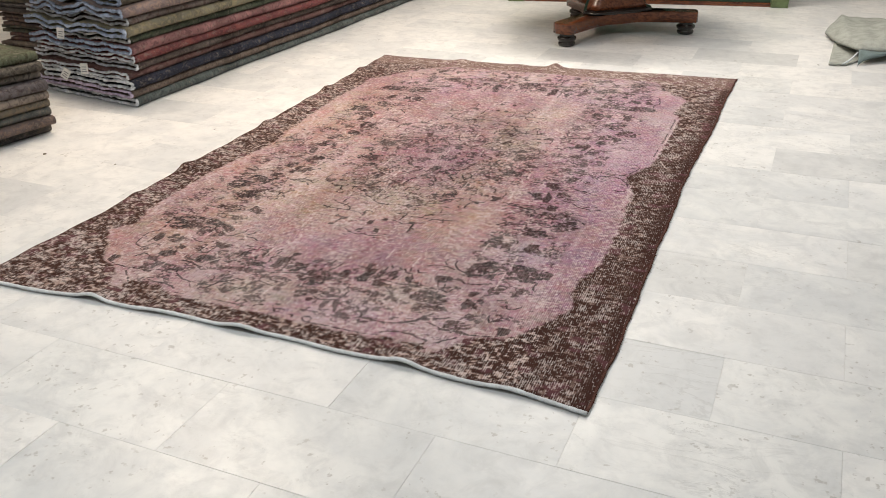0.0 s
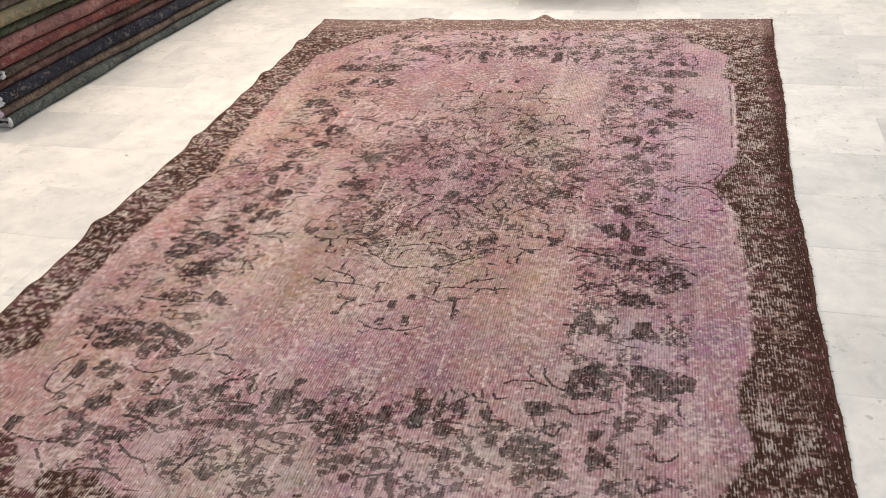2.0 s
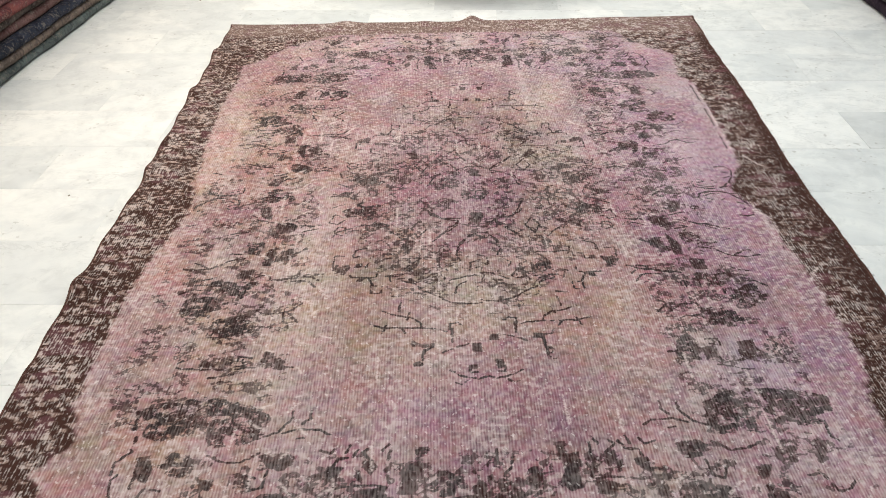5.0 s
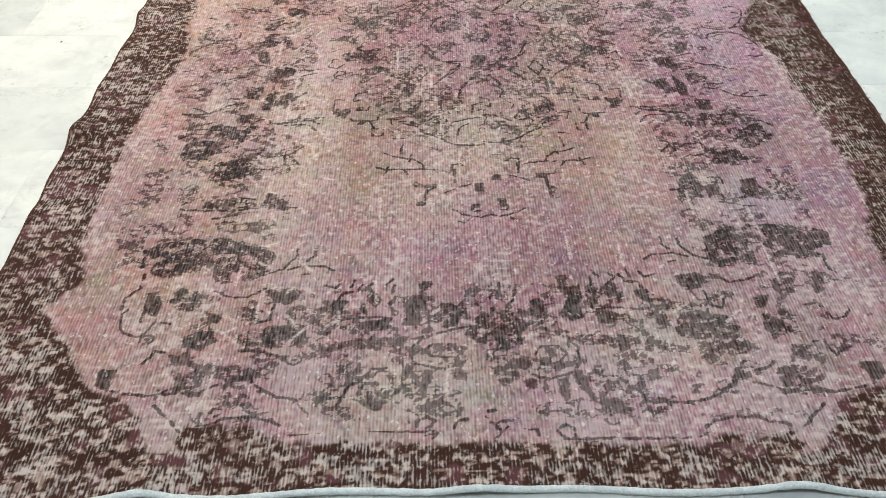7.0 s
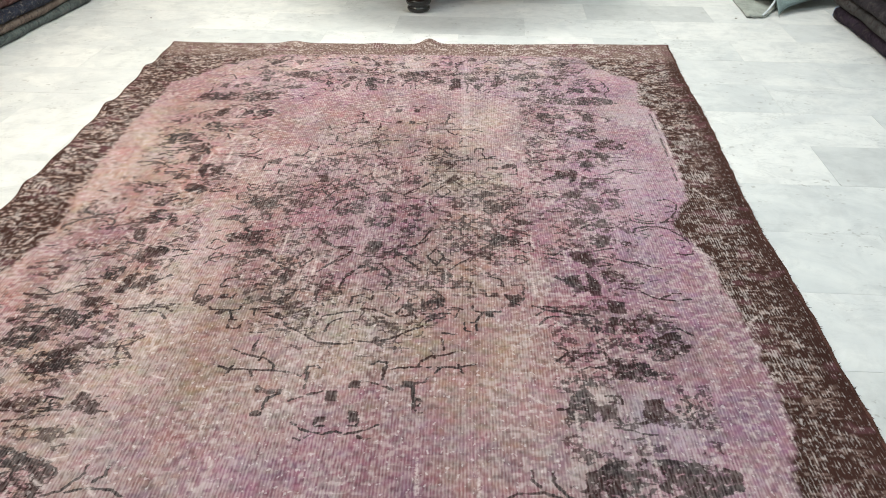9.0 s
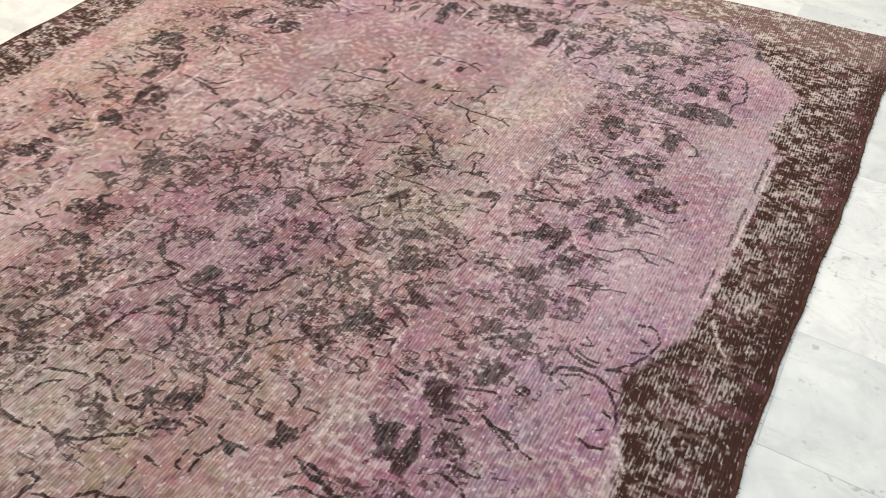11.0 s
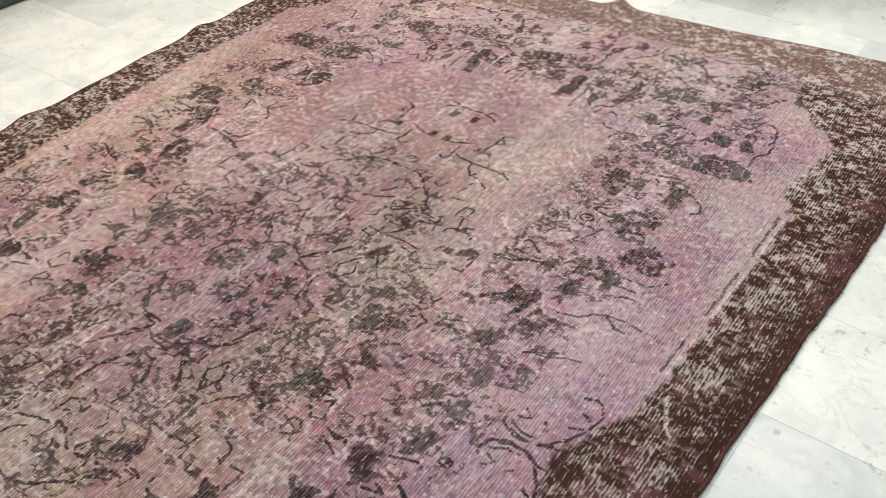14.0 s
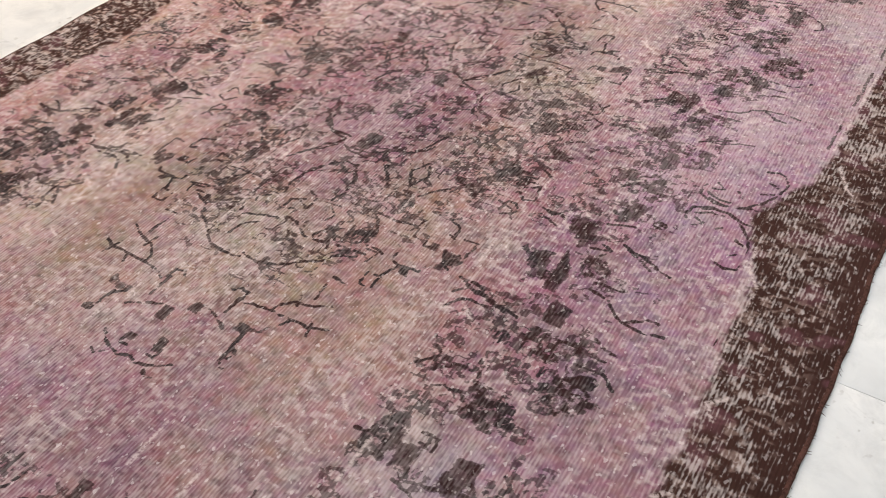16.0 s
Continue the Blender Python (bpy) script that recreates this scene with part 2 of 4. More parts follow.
# outline of the rug: it widens to the far end and its sides wander
V = -1.6 + 3.25 * T
LEFT_V = (-1.6, -1.0, -0.73, -0.5, -0.3, 0.1, 0.5, 0.81, 1.65)
LEFT_U = (-1.090, -1.054, -1.049, -1.060, -1.052, -1.045, -1.050, -1.050, -1.050)
RIGHT_V = (-1.65, -1.28, -0.6, -0.35, 0, 0.22, 0.5, 0.75, 1.2, 1.68)
RIGHT_U = (0.997, 1.018, 1.026, 1.036, 1.036, 1.048, 1.066, 1.084, 1.095, 1.126)
left = np.interp(V, LEFT_V, LEFT_U)
left = left + 0.005 * np.sin(V * 13 + 1.0) + 0.003 * np.sin(V * 29)
right = np.interp(V, RIGHT_V, RIGHT_U)
right = right + 0.0014 * np.sin(V * 23) + 0.001 * np.sin(V * 57 + 2)
U = left + (right - left) * S
near_edge = np.interp(U, (-1.1, -0.6, -0.1, 0.45, 0.8, 1.0), (-1.610, -1.586, -1.584, -1.599, -1.622, -1.645)) + 0.004 * np.sin(U * 17)
far_edge = np.interp(U, (-1.06, 0.0, 0.67, 1.12), (1.618, 1.632, 1.660, 1.677)) + 0.003 * np.sin(U * 11) + 0.010 * np.exp(-((U - 0.074) / 0.03) ** 2)
V = near_edge + (far_edge - near_edge) * T

# the ripples of a rug that does not lie quite flat
HEIGHT = 0.009 + 0.0015 * (grain(U, V, 0.30, 0.22, 5) - 0.5)
crumple = np.abs(grain(U, V, 0.016, 0.012, 15) - 0.5) + 0.5 * grain(U, V, 0.030, 0.024, 25)
HEIGHT = HEIGHT + 0.0012 * (crumple - 0.4) * (0.35 + 0.65 * np.exp(-((U - 0.0) / 0.5) ** 2 - ((V - 0.25) / 0.9) ** 2))
edge_l = np.exp(-((U - left) / 0.07) ** 2)
HEIGHT = HEIGHT + edge_l * 0.007 * (1 + np.sin(V * 13 + 1.0)) / 2
for v0, h in ((0.81, 0.013), (-0.50, 0.013), (0.15, 0.008), (-0.85, 0.010), (1.25, 0.012)):
    HEIGHT = HEIGHT + h * np.exp(-((U - left) / 0.075) ** 2 - ((V - v0) / 0.045) ** 2)
for u0, h, w in ((0.074, 0.022, 0.040), (-0.52, 0.010, 0.05), (-0.15, 0.005, 0.05)):
    HEIGHT = HEIGHT + h * np.exp(-((U - u0) / w) ** 2 - ((V - far_edge) / 0.07) ** 2)
for u0, h, w in ((-0.62, 0.014, 0.045), (-0.06, 0.013, 0.06), (0.47, 0.012, 0.05), (-0.36, 0.005, 0.08), (0.78, 0.007, 0.06)):
    HEIGHT = HEIGHT + h * np.exp(-((U - u0) / w) ** 2 - ((V + 1.59) / 0.06) ** 2)

INK = np.zeros(U.shape, np.float32)
PALE = np.zeros(U.shape, np.float32)
PETAL_EDGE, PETAL = cellular(U + 0.018 * (grain(U, V, 0.03, 0.03, 31) - 0.5), V + 0.018 * (grain(U, V, 0.03, 0.03, 41) - 0.5), 0.0185, 51)
CRUMB = grain(U, V, 0.010, 0.008, 61)
CURL = np.minimum(np.abs(grain(U, V, 0.028, 0.025, 201, 1) - 0.5), np.abs(grain(U, V, 0.020, 0.018, 211, 1) - 0.42))
CURL = (1 - ramp(CURL, 0.030, 0.110)) * ramp(CRUMB, 0.18, 0.45)
MOTTLE = ramp(PETAL_EDGE, 0.03, 0.16) * ramp(PETAL, 0.22, 0.42) * ramp(CRUMB, 0.22, 0.48)


def window(uv, margin):
    """The part of the grid round the given points."""
    us, vs = uv[0::2], uv[1::2]
    i0 = int((min(us) - margin + 1.16) / 2.32 * NX) - 18
    i1 = int((max(us) + margin + 1.16) / 2.32 * NX) + 28
    j0 = int((min(vs) - margin + 1.65) / 3.35 * NY) - 16
    j1 = int((max(vs) + margin + 1.65) / 3.35 * NY) + 18
    return slice(max(j0, 0), max(min(j1, NY), 1)), slice(max(i0, 0), max(min(i1, NX), 1))


def to_segment(u, v, a, b, c, d):
    x, y = c - a, d - b
    k = np.clip(((u - a) * x + (v - b) * y) / max(x * x + y * y, 1e-9), 0, 1)
    return np.hypot(u - a - k * x, v - b - k * y)


def stroke(field, width, uv, strength=1.0):
    w = window(uv, width * 2)
    u, v = U[w], V[w]
    u = u + 0.006 * (grain(u, v, 0.012, 0.009, 71) - 0.5)
    v = v + 0.006 * (grain(u, v, 0.012, 0.009, 81) - 0.5)
    d = np.full(u.shape, 9.0)
    for a, b, c, e in zip(uv[0::2], uv[1::2], uv[2::2], uv[3::2]):
        d = np.minimum(d, to_segment(u, v, a, b, c, e))
    field[w] = np.maximum(field[w], strength * (1 - ramp(d, width * 0.22, width * 0.22 + 0.0040)) * (0.42 + 0.58 * ramp(CRUMB[w], 0.30, 0.46)))


def inside(u, v, uv):
    """Signed distance to a closed outline, positive inside."""
    d, odd = np.full(u.shape, 9.0), np.zeros(u.shape, bool)
    pts = list(zip(uv[0::2], uv[1::2]))
    for (a, b), (c, e) in zip(pts, pts[1:] + pts[:1]):
        d = np.minimum(d, to_segment(u, v, a, b, c, e))
        if b != e:
            odd ^= ((b > v) != (e > v)) & (u < (c - a) * (v - b) / (e - b) + a)
    return np.where(odd, d, -d)


def stem(width, *uv):
    stroke(INK, width * 0.78, uv, 0.92)


def thread(width, *uv):
    stroke(PALE, width, uv, 0.8)


def spray(strength, *uv):
    """A cluster of blossoms and leaves, broken up by wear; small ones stay whole."""
    w = window(uv, 0.04)
    size = min(max(uv[0::2]) - min(uv[0::2]), max(uv[1::2]) - min(uv[1::2]))
    d = inside(U[w], V[w], uv) + min(0.034, 0.35 * size) * (grain(U[w], V[w], 0.024, 0.020, 91) - 0.5)
    solid = 0.72 - 0.36 * float(ramp(size, 0.03, 0.07))
    INK[w] = np.maximum(INK[w], strength * ramp(d, -0.006, 0.006) * np.maximum(solid + (1 - solid) * MOTTLE[w], CURL[w]))


def vines(strength, u, v, ru, rv, hollow=0.0):
    """Curling stems over an oval, or over a ring where it is hollow."""
    d = np.hypot((U - u) / ru, (V - v) / rv) + 0.25 * (grain(U, V, 0.12, 0.12, 221) - 0.5)
    k = (1 - ramp(d, 0.85, 1.05)) * ramp(d, hollow - 0.1, hollow + 0.1 if hollow else -0.05)
    INK[:] = np.maximum(INK, strength * k * np.maximum(CURL * ramp(grain(U, V, 0.07, 0.07, 231), 0.30, 0.55), 0.8 * MOTTLE * ramp(grain(U, V, 0.08, 0.06, 241), 0.48, 0.62)))


def sprigs(count, u, v, ru, rv, seed):
    """Small rings, forked sprigs and crooked stems strewn over an oval."""
    rng = random.Random(seed)
    for _ in range(count):
        a, k = rng.uniform(0, 2 * math.pi), math.sqrt(rng.random())
        cu, cv, r = u + ru * k * math.cos(a), v + rv * k * math.sin(a), rng.uniform(0.009, 0.017)
        b, kind, power = rng.uniform(0, 2 * math.pi), rng.randrange(4), rng.uniform(0.45, 0.95)
        if kind < 2:
            turns = rng.choice((7, 8, 8, 6))
            uv = [q for i in range(turns + 1) for q in (cu + r * math.cos(b + i * math.pi / 4), cv + 0.8 * r * math.sin(b + i * math.pi / 4))]
            stroke(INK, 0.006, uv, power)
            if kind:
                stroke(INK, 0.009, (cu, cv, cu + 0.003, cv), power)
        elif kind == 2:
            for d, n in ((-0.7, 1.6), (0.0, 2.4), (0.7, 1.6)):
                stroke(INK, 0.006, (cu, cv, cu + n * r * math.cos(b + d), cv + n * r * math.sin(b + d)), power)
        else:
            uv = [cu, cv]
            for i in range(4):
                b += rng.uniform(-1.1, 1.1)
                uv += [uv[-2] + 1.2 * r * math.cos(b), uv[-1] + 1.2 * r * math.sin(b)]
            stroke(INK, 0.006, uv, power)


def crumbs(strength, u0, u1, v0, v1):
    """Scattered remains of small leaves in a band."""
    k = ramp(U, u0 - 0.03, u0 + 0.03) * (1 - ramp(U, u1 - 0.03, u1 + 0.03)) * ramp(V, v0 - 0.03, v0 + 0.03) * (1 - ramp(V, v1 - 0.03, v1 + 0.03))
    INK[:] = np.maximum(INK, strength * k * np.maximum(MOTTLE, CURL) * ramp(grain(U, V, 0.05, 0.035, 251), 0.38, 0.58))


# one quarter of the figure, drawn across the half width (0 to 1) and along the rug;
# the weaver repeated it in mirror image, with small drifts, in the other three
AXIS = 0.015
NEAR_V = (-1.70, -1.454, -1.35, -1.20, -1.03, -0.84, -0.78, -0.67, -0.506, -0.397, -0.03, 0.20)
TWIN_V = (-1.68, -1.430, -1.32, -1.21, -1.045, -0.84, -0.83, -0.69, -0.510, -0.425, -0.03, 0.20)
FAR_V = (1.72, 1.445, 1.33, 1.16, 0.965, 0.82, 0.745, 0.632, 0.435, 0.330, -0.03, -0.26)


def quarters(sv):
    """The four places of an outline of the quarter, in metres."""
    for side, ends in ((1, NEAR_V), (-1, TWIN_V), (1, FAR_V), (-1, FAR_V)):
        uv = []
        for a, v in zip(sv[0::2], sv[1::2]):
            a = a if side > 0 else AXIS - 1.05 * (a - AXIS)
            v = float(np.interp(v, NEAR_V, ends))
            lo = float(np.interp(v, LEFT_V, LEFT_U))
            hi = float(np.interp(v, RIGHT_V, RIGHT_U))
            uv += [lo + (hi - lo) * (a + 1) / 2, v]
        yield uv, 1.0 if ends is not FAR_V else 0.92


def vine(width, *sv):
    for uv, power in quarters(sv):
        stroke(INK, width, uv, 0.92 * power)


def bloom(strength, *sv):
    for uv, power in quarters(sv):
        spray(min(1.0, 1.12 * strength) * power, *uv)


bloom(.95, .005, -1.171, .042, -1.173, .058, -1.204, .077, -1.235, .064, -1.274, .044, -1.289, .005, -1.287)
vine(.004, .024, -1.098, .024, -1.135)
vine(.006, .054, -1.124, .049, -1.149, .036, -1.172)
bloom(.85, .083, -1.153, .113, -1.142, .125, -1.175, .105, -1.221, .084, -1.213, .070, -1.185)
vine(.005, .047, -1.212, .084, -1.220, .119, -1.237, .145, -1.253)
bloom(.95, .135, -1.081, .160, -1.082, .163, -1.111, .182, -1.112, .185, -1.153, .153, -1.160, .140, -1.128)
bloom(.95, .155, -1.144, .182, -1.153, .182, -1.201, .159, -1.215, .145, -1.192)
vine(.005, .208, -1.066, .222, -1.088)
vine(.006, .205, -1.084, .209, -1.138, .200, -1.178, .205, -1.186)
vine(.008, .246, -1.080, .256, -1.089, .236, -1.114)
bloom(.95, .234, -1.114, .253, -1.106, .256, -1.131, .236, -1.151, .228, -1.130)
vine(.006, .265, -1.081, .276, -1.104, .301, -1.108, .310, -1.133, .316, -1.174)
vine(.006, .281, -1.069, .286, -1.090)
vine(.005, .306, -1.074, .316, -1.092, .336, -1.081)
bloom(.85, .288, -1.132, .318, -1.125, .316, -1.174, .296, -1.157)
vine(.006, .203, -1.183, .233, -1.179, .270, -1.181, .297, -1.186)
bloom(.95, .255, -1.139, .266, -1.132, .260, -1.164, .250, -1.172)
bloom(.8, .205, -1.186, .253, -1.191, .243, -1.226, .211, -1.220)
bloom(.65, .104, -1.236, .245, -1.249, .331, -1.266, .331, -1.302, .239, -1.295, .164, -1.268)
bloom(.7, .321, -1.142, .356, -1.159, .348, -1.230, .313, -1.250, .299, -1.205)
vine(.004, .084, -1.301, .096, -1.276, .127, -1.277, .141, -1.296, .129, -1.317, .098, -1.323)
vine(.004, .149, -1.260, .163, -1.282, .165, -1.311, .158, -1.338)
bloom(.6, .101, -1.281, .127, -1.281, .125, -1.310, .105, -1.305)
vine(.005, .324, -1.036, .341, -1.022, .381, -1.019, .415, -1.030)
vine(.006, .368, -.968, .367, -.990, .380, -1.005)
vine(.004, .371, -1.045, .388, -1.045)
vine(.005, .403, -.968, .402, -.991, .418, -1.016, .426, -1.029, .442, -1.035, .462, -1.047)
bloom(1, .450, -.970, .487, -.943, .536, -.935, .540, -.993, .505, -1.063, .469, -1.071, .450, -1.026)
bloom(.9, .590, -.938, .658, -.930, .721, -.962, .716, -1.009, .672, -1.043, .591, -1.040, .580, -.994)
bloom(.7, .536, -.935, .587, -.927, .575, -1.012, .550, -1.065, .516, -1.064)
vine(.006, .691, -1.035, .688, -1.078, .708, -1.105, .708, -1.139)
bloom(1, .376, -1.093, .427, -1.082, .446, -1.096, .423, -1.129, .394, -1.136, .380, -1.119)
vine(.006, .448, -1.088, .481, -1.114, .517, -1.107, .543, -1.091)
bloom(.8, .566, -1.092, .624, -1.085, .625, -1.119, .580, -1.159, .560, -1.133)
bloom(.9, .515, -1.157, .550, -1.150, .541, -1.182, .518, -1.189)
vine(.005, .426, -1.137, .428, -1.178, .448, -1.187, .468, -1.147, .444, -1.154)
bloom(.8, .647, -1.086, .680, -1.087, .653, -1.153, .633, -1.169)
vine(.005, .606, -1.184, .635, -1.177, .644, -1.201, .653, -1.224, .676, -1.218, .694, -1.195, .702, -1.155, .697, -1.139)
vine(.006, .664, -1.121, .662, -1.177)
bloom(.9, .354, -1.199, .420, -1.194, .469, -1.211, .480, -1.256, .422, -1.277, .354, -1.260)
vine(.007, .383, -1.318, .408, -1.298, .441, -1.285, .462, -1.285)
bloom(.85, .525, -1.205, .573, -1.222, .571, -1.267, .538, -1.273, .512, -1.250)
bloom(.65, .551, -1.281, .591, -1.290, .574, -1.332, .543, -1.331)
vine(.005, .597, -1.283, .615, -1.276, .619, -1.298, .636, -1.326)
vine(.005, .066, -1.331, .078, -1.346, .092, -1.356, .117, -1.357, .143, -1.347, .160, -1.338)
bloom(.75, .148, -1.339, .168, -1.339, .176, -1.373, .187, -1.399, .193, -1.425, .178, -1.406, .160, -1.372)
bloom(.6, .062, -1.362, .086, -1.356, .091, -1.383, .066, -1.389)
bloom(.65, .122, -1.358, .142, -1.355, .145, -1.405, .133, -1.417, .125, -1.391)
vine(.005, .202, -1.354, .232, -1.355, .248, -1.382, .263, -1.389, .274, -1.415, .279, -1.447)
vine(.006, .269, -1.417, .293, -1.418, .317, -1.419, .351, -1.424)
bloom(.65, .198, -1.400, .231, -1.407, .237, -1.439, .212, -1.451, .199, -1.432)
vine(.005, .294, -1.409, .308, -1.416, .314, -1.435)
vine(.005, .016, -1.454, .030, -1.451)
vine(.004, .006, -1.499, .020, -1.481, .034, -1.464)
vine(.004, .063, -1.470, .082, -1.471, .083, -1.489)
vine(.004, .115, -1.472, .130, -1.463, .144, -1.473, .147, -1.491, .137, -1.494, .124, -1.485, .115, -1.474)
vine(.005, .128, -1.494, .184, -1.493, .240, -1.495, .314, -1.497, .347, -1.497, .368, -1.486)
vine(.006, .317, -1.419, .351, -1.418, .382, -1.412, .404, -1.400, .427, -1.381, .440, -1.354)
bloom(1, .440, -1.340, .449, -1.348, .463, -1.375, .477, -1.380, .453, -1.374, .437, -1.370)
vine(.006, .474, -1.349, .500, -1.343, .514, -1.329)
bloom(.9, .507, -1.357, .542, -1.338, .567, -1.359, .574, -1.386, .586, -1.399, .525, -1.404, .512, -1.396)
vine(.005, .482, -1.380, .512, -1.396)
vine(.006, .511, -1.403, .546, -1.398, .576, -1.399, .604, -1.404, .646, -1.395, .672, -1.389)
vine(.007, .583, -1.392, .584, -1.412)
vine(.005, .583, -1.425, .563, -1.443, .544, -1.461, .524, -1.485)
vine(.005, .366, -1.474, .382, -1.462, .406, -1.457, .417, -1.453, .459, -1.456, .472, -1.465, .499, -1.472, .511, -1.478)
bloom(1, .664, -1.334, .704, -1.336, .699, -1.377, .672, -1.389, .671, -1.362)
vine(.005, .037, -.839, .054, -.840, .052, -.861, .036, -.860)
vine(.006, .018, -.876, .035, -.882, .053, -.877, .075, -.868, .092, -.854)
vine(.005, .059, -.887, .070, -.898, .082, -.894)
bloom(.95, .035, -.818, .054, -.819, .055, -.848, .037, -.852)
bloom(.9, .026, -.722, .047, -.723, .045, -.750, .024, -.749)
bloom(1, .440, -.773, .466, -.746, .494, -.737, .499, -.789, .484, -.830, .442, -.832, .439, -.807)
vine(.005, .424, -.800, .451, -.799)
vine(.005, .516, -.757, .545, -.753, .547, -.779, .522, -.775)
vine(.006, .534, -.762, .527, -.813, .539, -.836, .551, -.828, .552, -.817)
bloom(.75, .499, -.789, .531, -.779, .531, -.820, .505, -.829)
bloom(.85, .591, -.768, .625, -.759, .627, -.801, .607, -.826, .583, -.819)
vine(.005, .570, -.836, .603, -.826, .640, -.816, .664, -.799, .677, -.774, .661, -.762)
vine(.005, .522, -.848, .552, -.855, .580, -.866, .596, -.866)
vine(.005, .543, -.880, .573, -.879)
vine(.005, .430, -.576, .446, -.597, .462, -.609, .484, -.615, .519, -.614, .538, -.593)
vine(.005, .434, -.646, .449, -.626, .461, -.612)
vine(.005, .469, -.616, .466, -.645)
vine(.005, .521, -.584, .532, -.603, .537, -.623)
vine(.005, .482, -.673, .496, -.664, .530, -.662, .545, -.681)
bloom(1, .532, -.643, .564, -.622, .612, -.640, .633, -.677, .615, -.714, .589, -.715, .569, -.702, .551, -.708, .539, -.680)
bloom(.9, .600, -.560, .649, -.548, .698, -.535, .712, -.586, .701, -.617, .658, -.628, .628, -.610)
vine(.005, .653, -.519, .701, -.518, .731, -.544)
vine(.006, .408, -.513, .422, -.484, .447, -.478, .483, -.481)
vine(.005, .405, -.445, .466, -.461, .526, -.475)
bloom(.9, .550, -.474, .598, -.484, .647, -.471, .655, -.504, .614, -.537, .578, -.550, .557, -.518)
vine(.005, .650, -.452, .683, -.469, .702, -.473)
vine(.005, .644, -.493, .693, -.492)
bloom(.85, .523, -.277, .550, -.329, .551, -.392, .526, -.392)
bloom(.85, .562, -.403, .598, -.414, .599, -.461, .563, -.462)
vine(.006, .599, -.353, .637, -.363, .659, -.387, .676, -.399, .719, -.403, .751, -.396)
vine(.006, .682, -.394, .711, -.373, .730, -.372)
vine(.005, .602, -.332, .648, -.331)
vine(.005, .617, -.225, .650, -.232, .680, -.250, .705, -.257)
bloom(.8, .474, -.319, .513, -.317, .521, -.368, .488, -.393)
vine(.006, .449, -.312, .473, -.332, .491, -.344)
vine(.005, .429, -.192, .450, -.197, .484, -.195)
vine(.004, .435, -.211, .475, -.230)
bloom(.9, .508, -.194, .539, -.193, .542, -.236, .520, -.245)
bloom(.7, .557, -.276, .610, -.274, .610, -.326, .562, -.341)
bloom(.8, .523, -.002, .568, .010, .617, -.005, .616, -.069, .567, -.071, .526, -.042)
bloom(.75, .572, -.088, .606, -.101, .600, -.147, .563, -.163)
vine(.005, .555, -.178, .605, -.162)
vine(.005, -.010, -.213, .031, -.212, .058, -.197, .069, -.182, .104, -.172, .130, -.144, .142, -.103, .150, -.081)
vine(.006, .066, -.182, .072, -.205, .094, -.216)
bloom(1, -.004, -.149, .027, -.148, .035, -.177, .022, -.196, .004, -.190)
bloom(.8, -.008, -.002, .038, .006, .056, -.027, .045, -.067, .002, -.068)
vine(.004, .094, -.225, .117, -.265, .132, -.286)
vine(.004, -.003, -.270, .016, -.258, .039, -.262, .064, -.294, .072, -.347, .062, -.377)
vine(.004, .110, -.345, .114, -.365, .163, -.363, .215, -.366, .253, -.360, .255, -.340, .221, -.347)
vine(.004, .110, -.345, .142, -.336)
vine(.004, .163, -.368, .184, -.393, .198, -.417)
bloom(.8, .144, -.414, .155, -.413, .159, -.470, .150, -.471)
vine(.005, .015, -.585, .051, -.590, .085, -.582, .106, -.567, .129, -.545, .152, -.533, .168, -.506, .203, -.487)
vine(.004, .022, -.459, .048, -.465, .088, -.491)
vine(.004, .046, -.493, .068, -.514, .075, -.547)
vine(.005, .098, -.479, .113, -.443, .140, -.466)
vine(.004, .106, -.490, .135, -.478, .143, -.500)
vine(.005, .161, -.499, .184, -.476, .215, -.475)
bloom(.7, .163, -.488, .181, -.469, .191, -.491, .173, -.506)
vine(.004, .207, -.459, .232, -.463, .228, -.490)
vine(.005, .200, -.553, .230, -.556)
vine(.005, .180, -.417, .201, -.452)
vine(.005, .262, -.443, .264, -.461, .282, -.468, .324, -.464, .328, -.448)
bloom(1, .283, -.461, .303, -.465, .312, -.487, .297, -.484)
vine(.005, .282, -.472, .271, -.507)
vine(.004, .247, -.512, .249, -.541, .273, -.542, .273, -.511, .261, -.511)
vine(.004, .298, -.312, .324, -.324, .330, -.357, .317, -.351)
vine(.004, .285, -.376, .292, -.401, .311, -.393)
bloom(.9, .303, -.384, .318, -.383, .320, -.403, .303, -.403)
bloom(.8, .243, -.190, .278, -.180, .312, -.201, .305, -.236, .278, -.231)
vine(.006, .237, -.196, .271, -.209, .319, -.196)
vine(.004, .244, -.233, .218, -.262, .199, -.290)
bloom(.65, .278, -.083, .320, -.097, .326, -.172, .292, -.167)
vine(.004, .186, -.117, .200, -.132)
bloom(.65, .174, -.277, .198, -.276, .207, -.341, .188, -.342)
vine(.004, .346, -.215, .380, -.228, .392, -.255)
bloom(.75, .344, .001, .388, -.014, .417, -.035, .379, -.047)
vine(.005, .366, -.021, .417, -.039)
vine(.004, .369, -.156, .397, -.140, .409, -.183, .388, -.193, .368, -.171)
vine(.004, .378, -.085, .406, -.103)
vine(.004, .349, -.349, .375, -.348, .374, -.410, .349, -.416)
bloom(.8, .330, -.387, .368, -.399, .374, -.422, .343, -.447)
vine(.005, .100, -.687, .116, -.680, .161, -.675, .205, -.674, .244, -.673, .267, -.661)
vine(.005, .155, -.676, .159, -.656, .181, -.636, .209, -.631, .243, -.613)
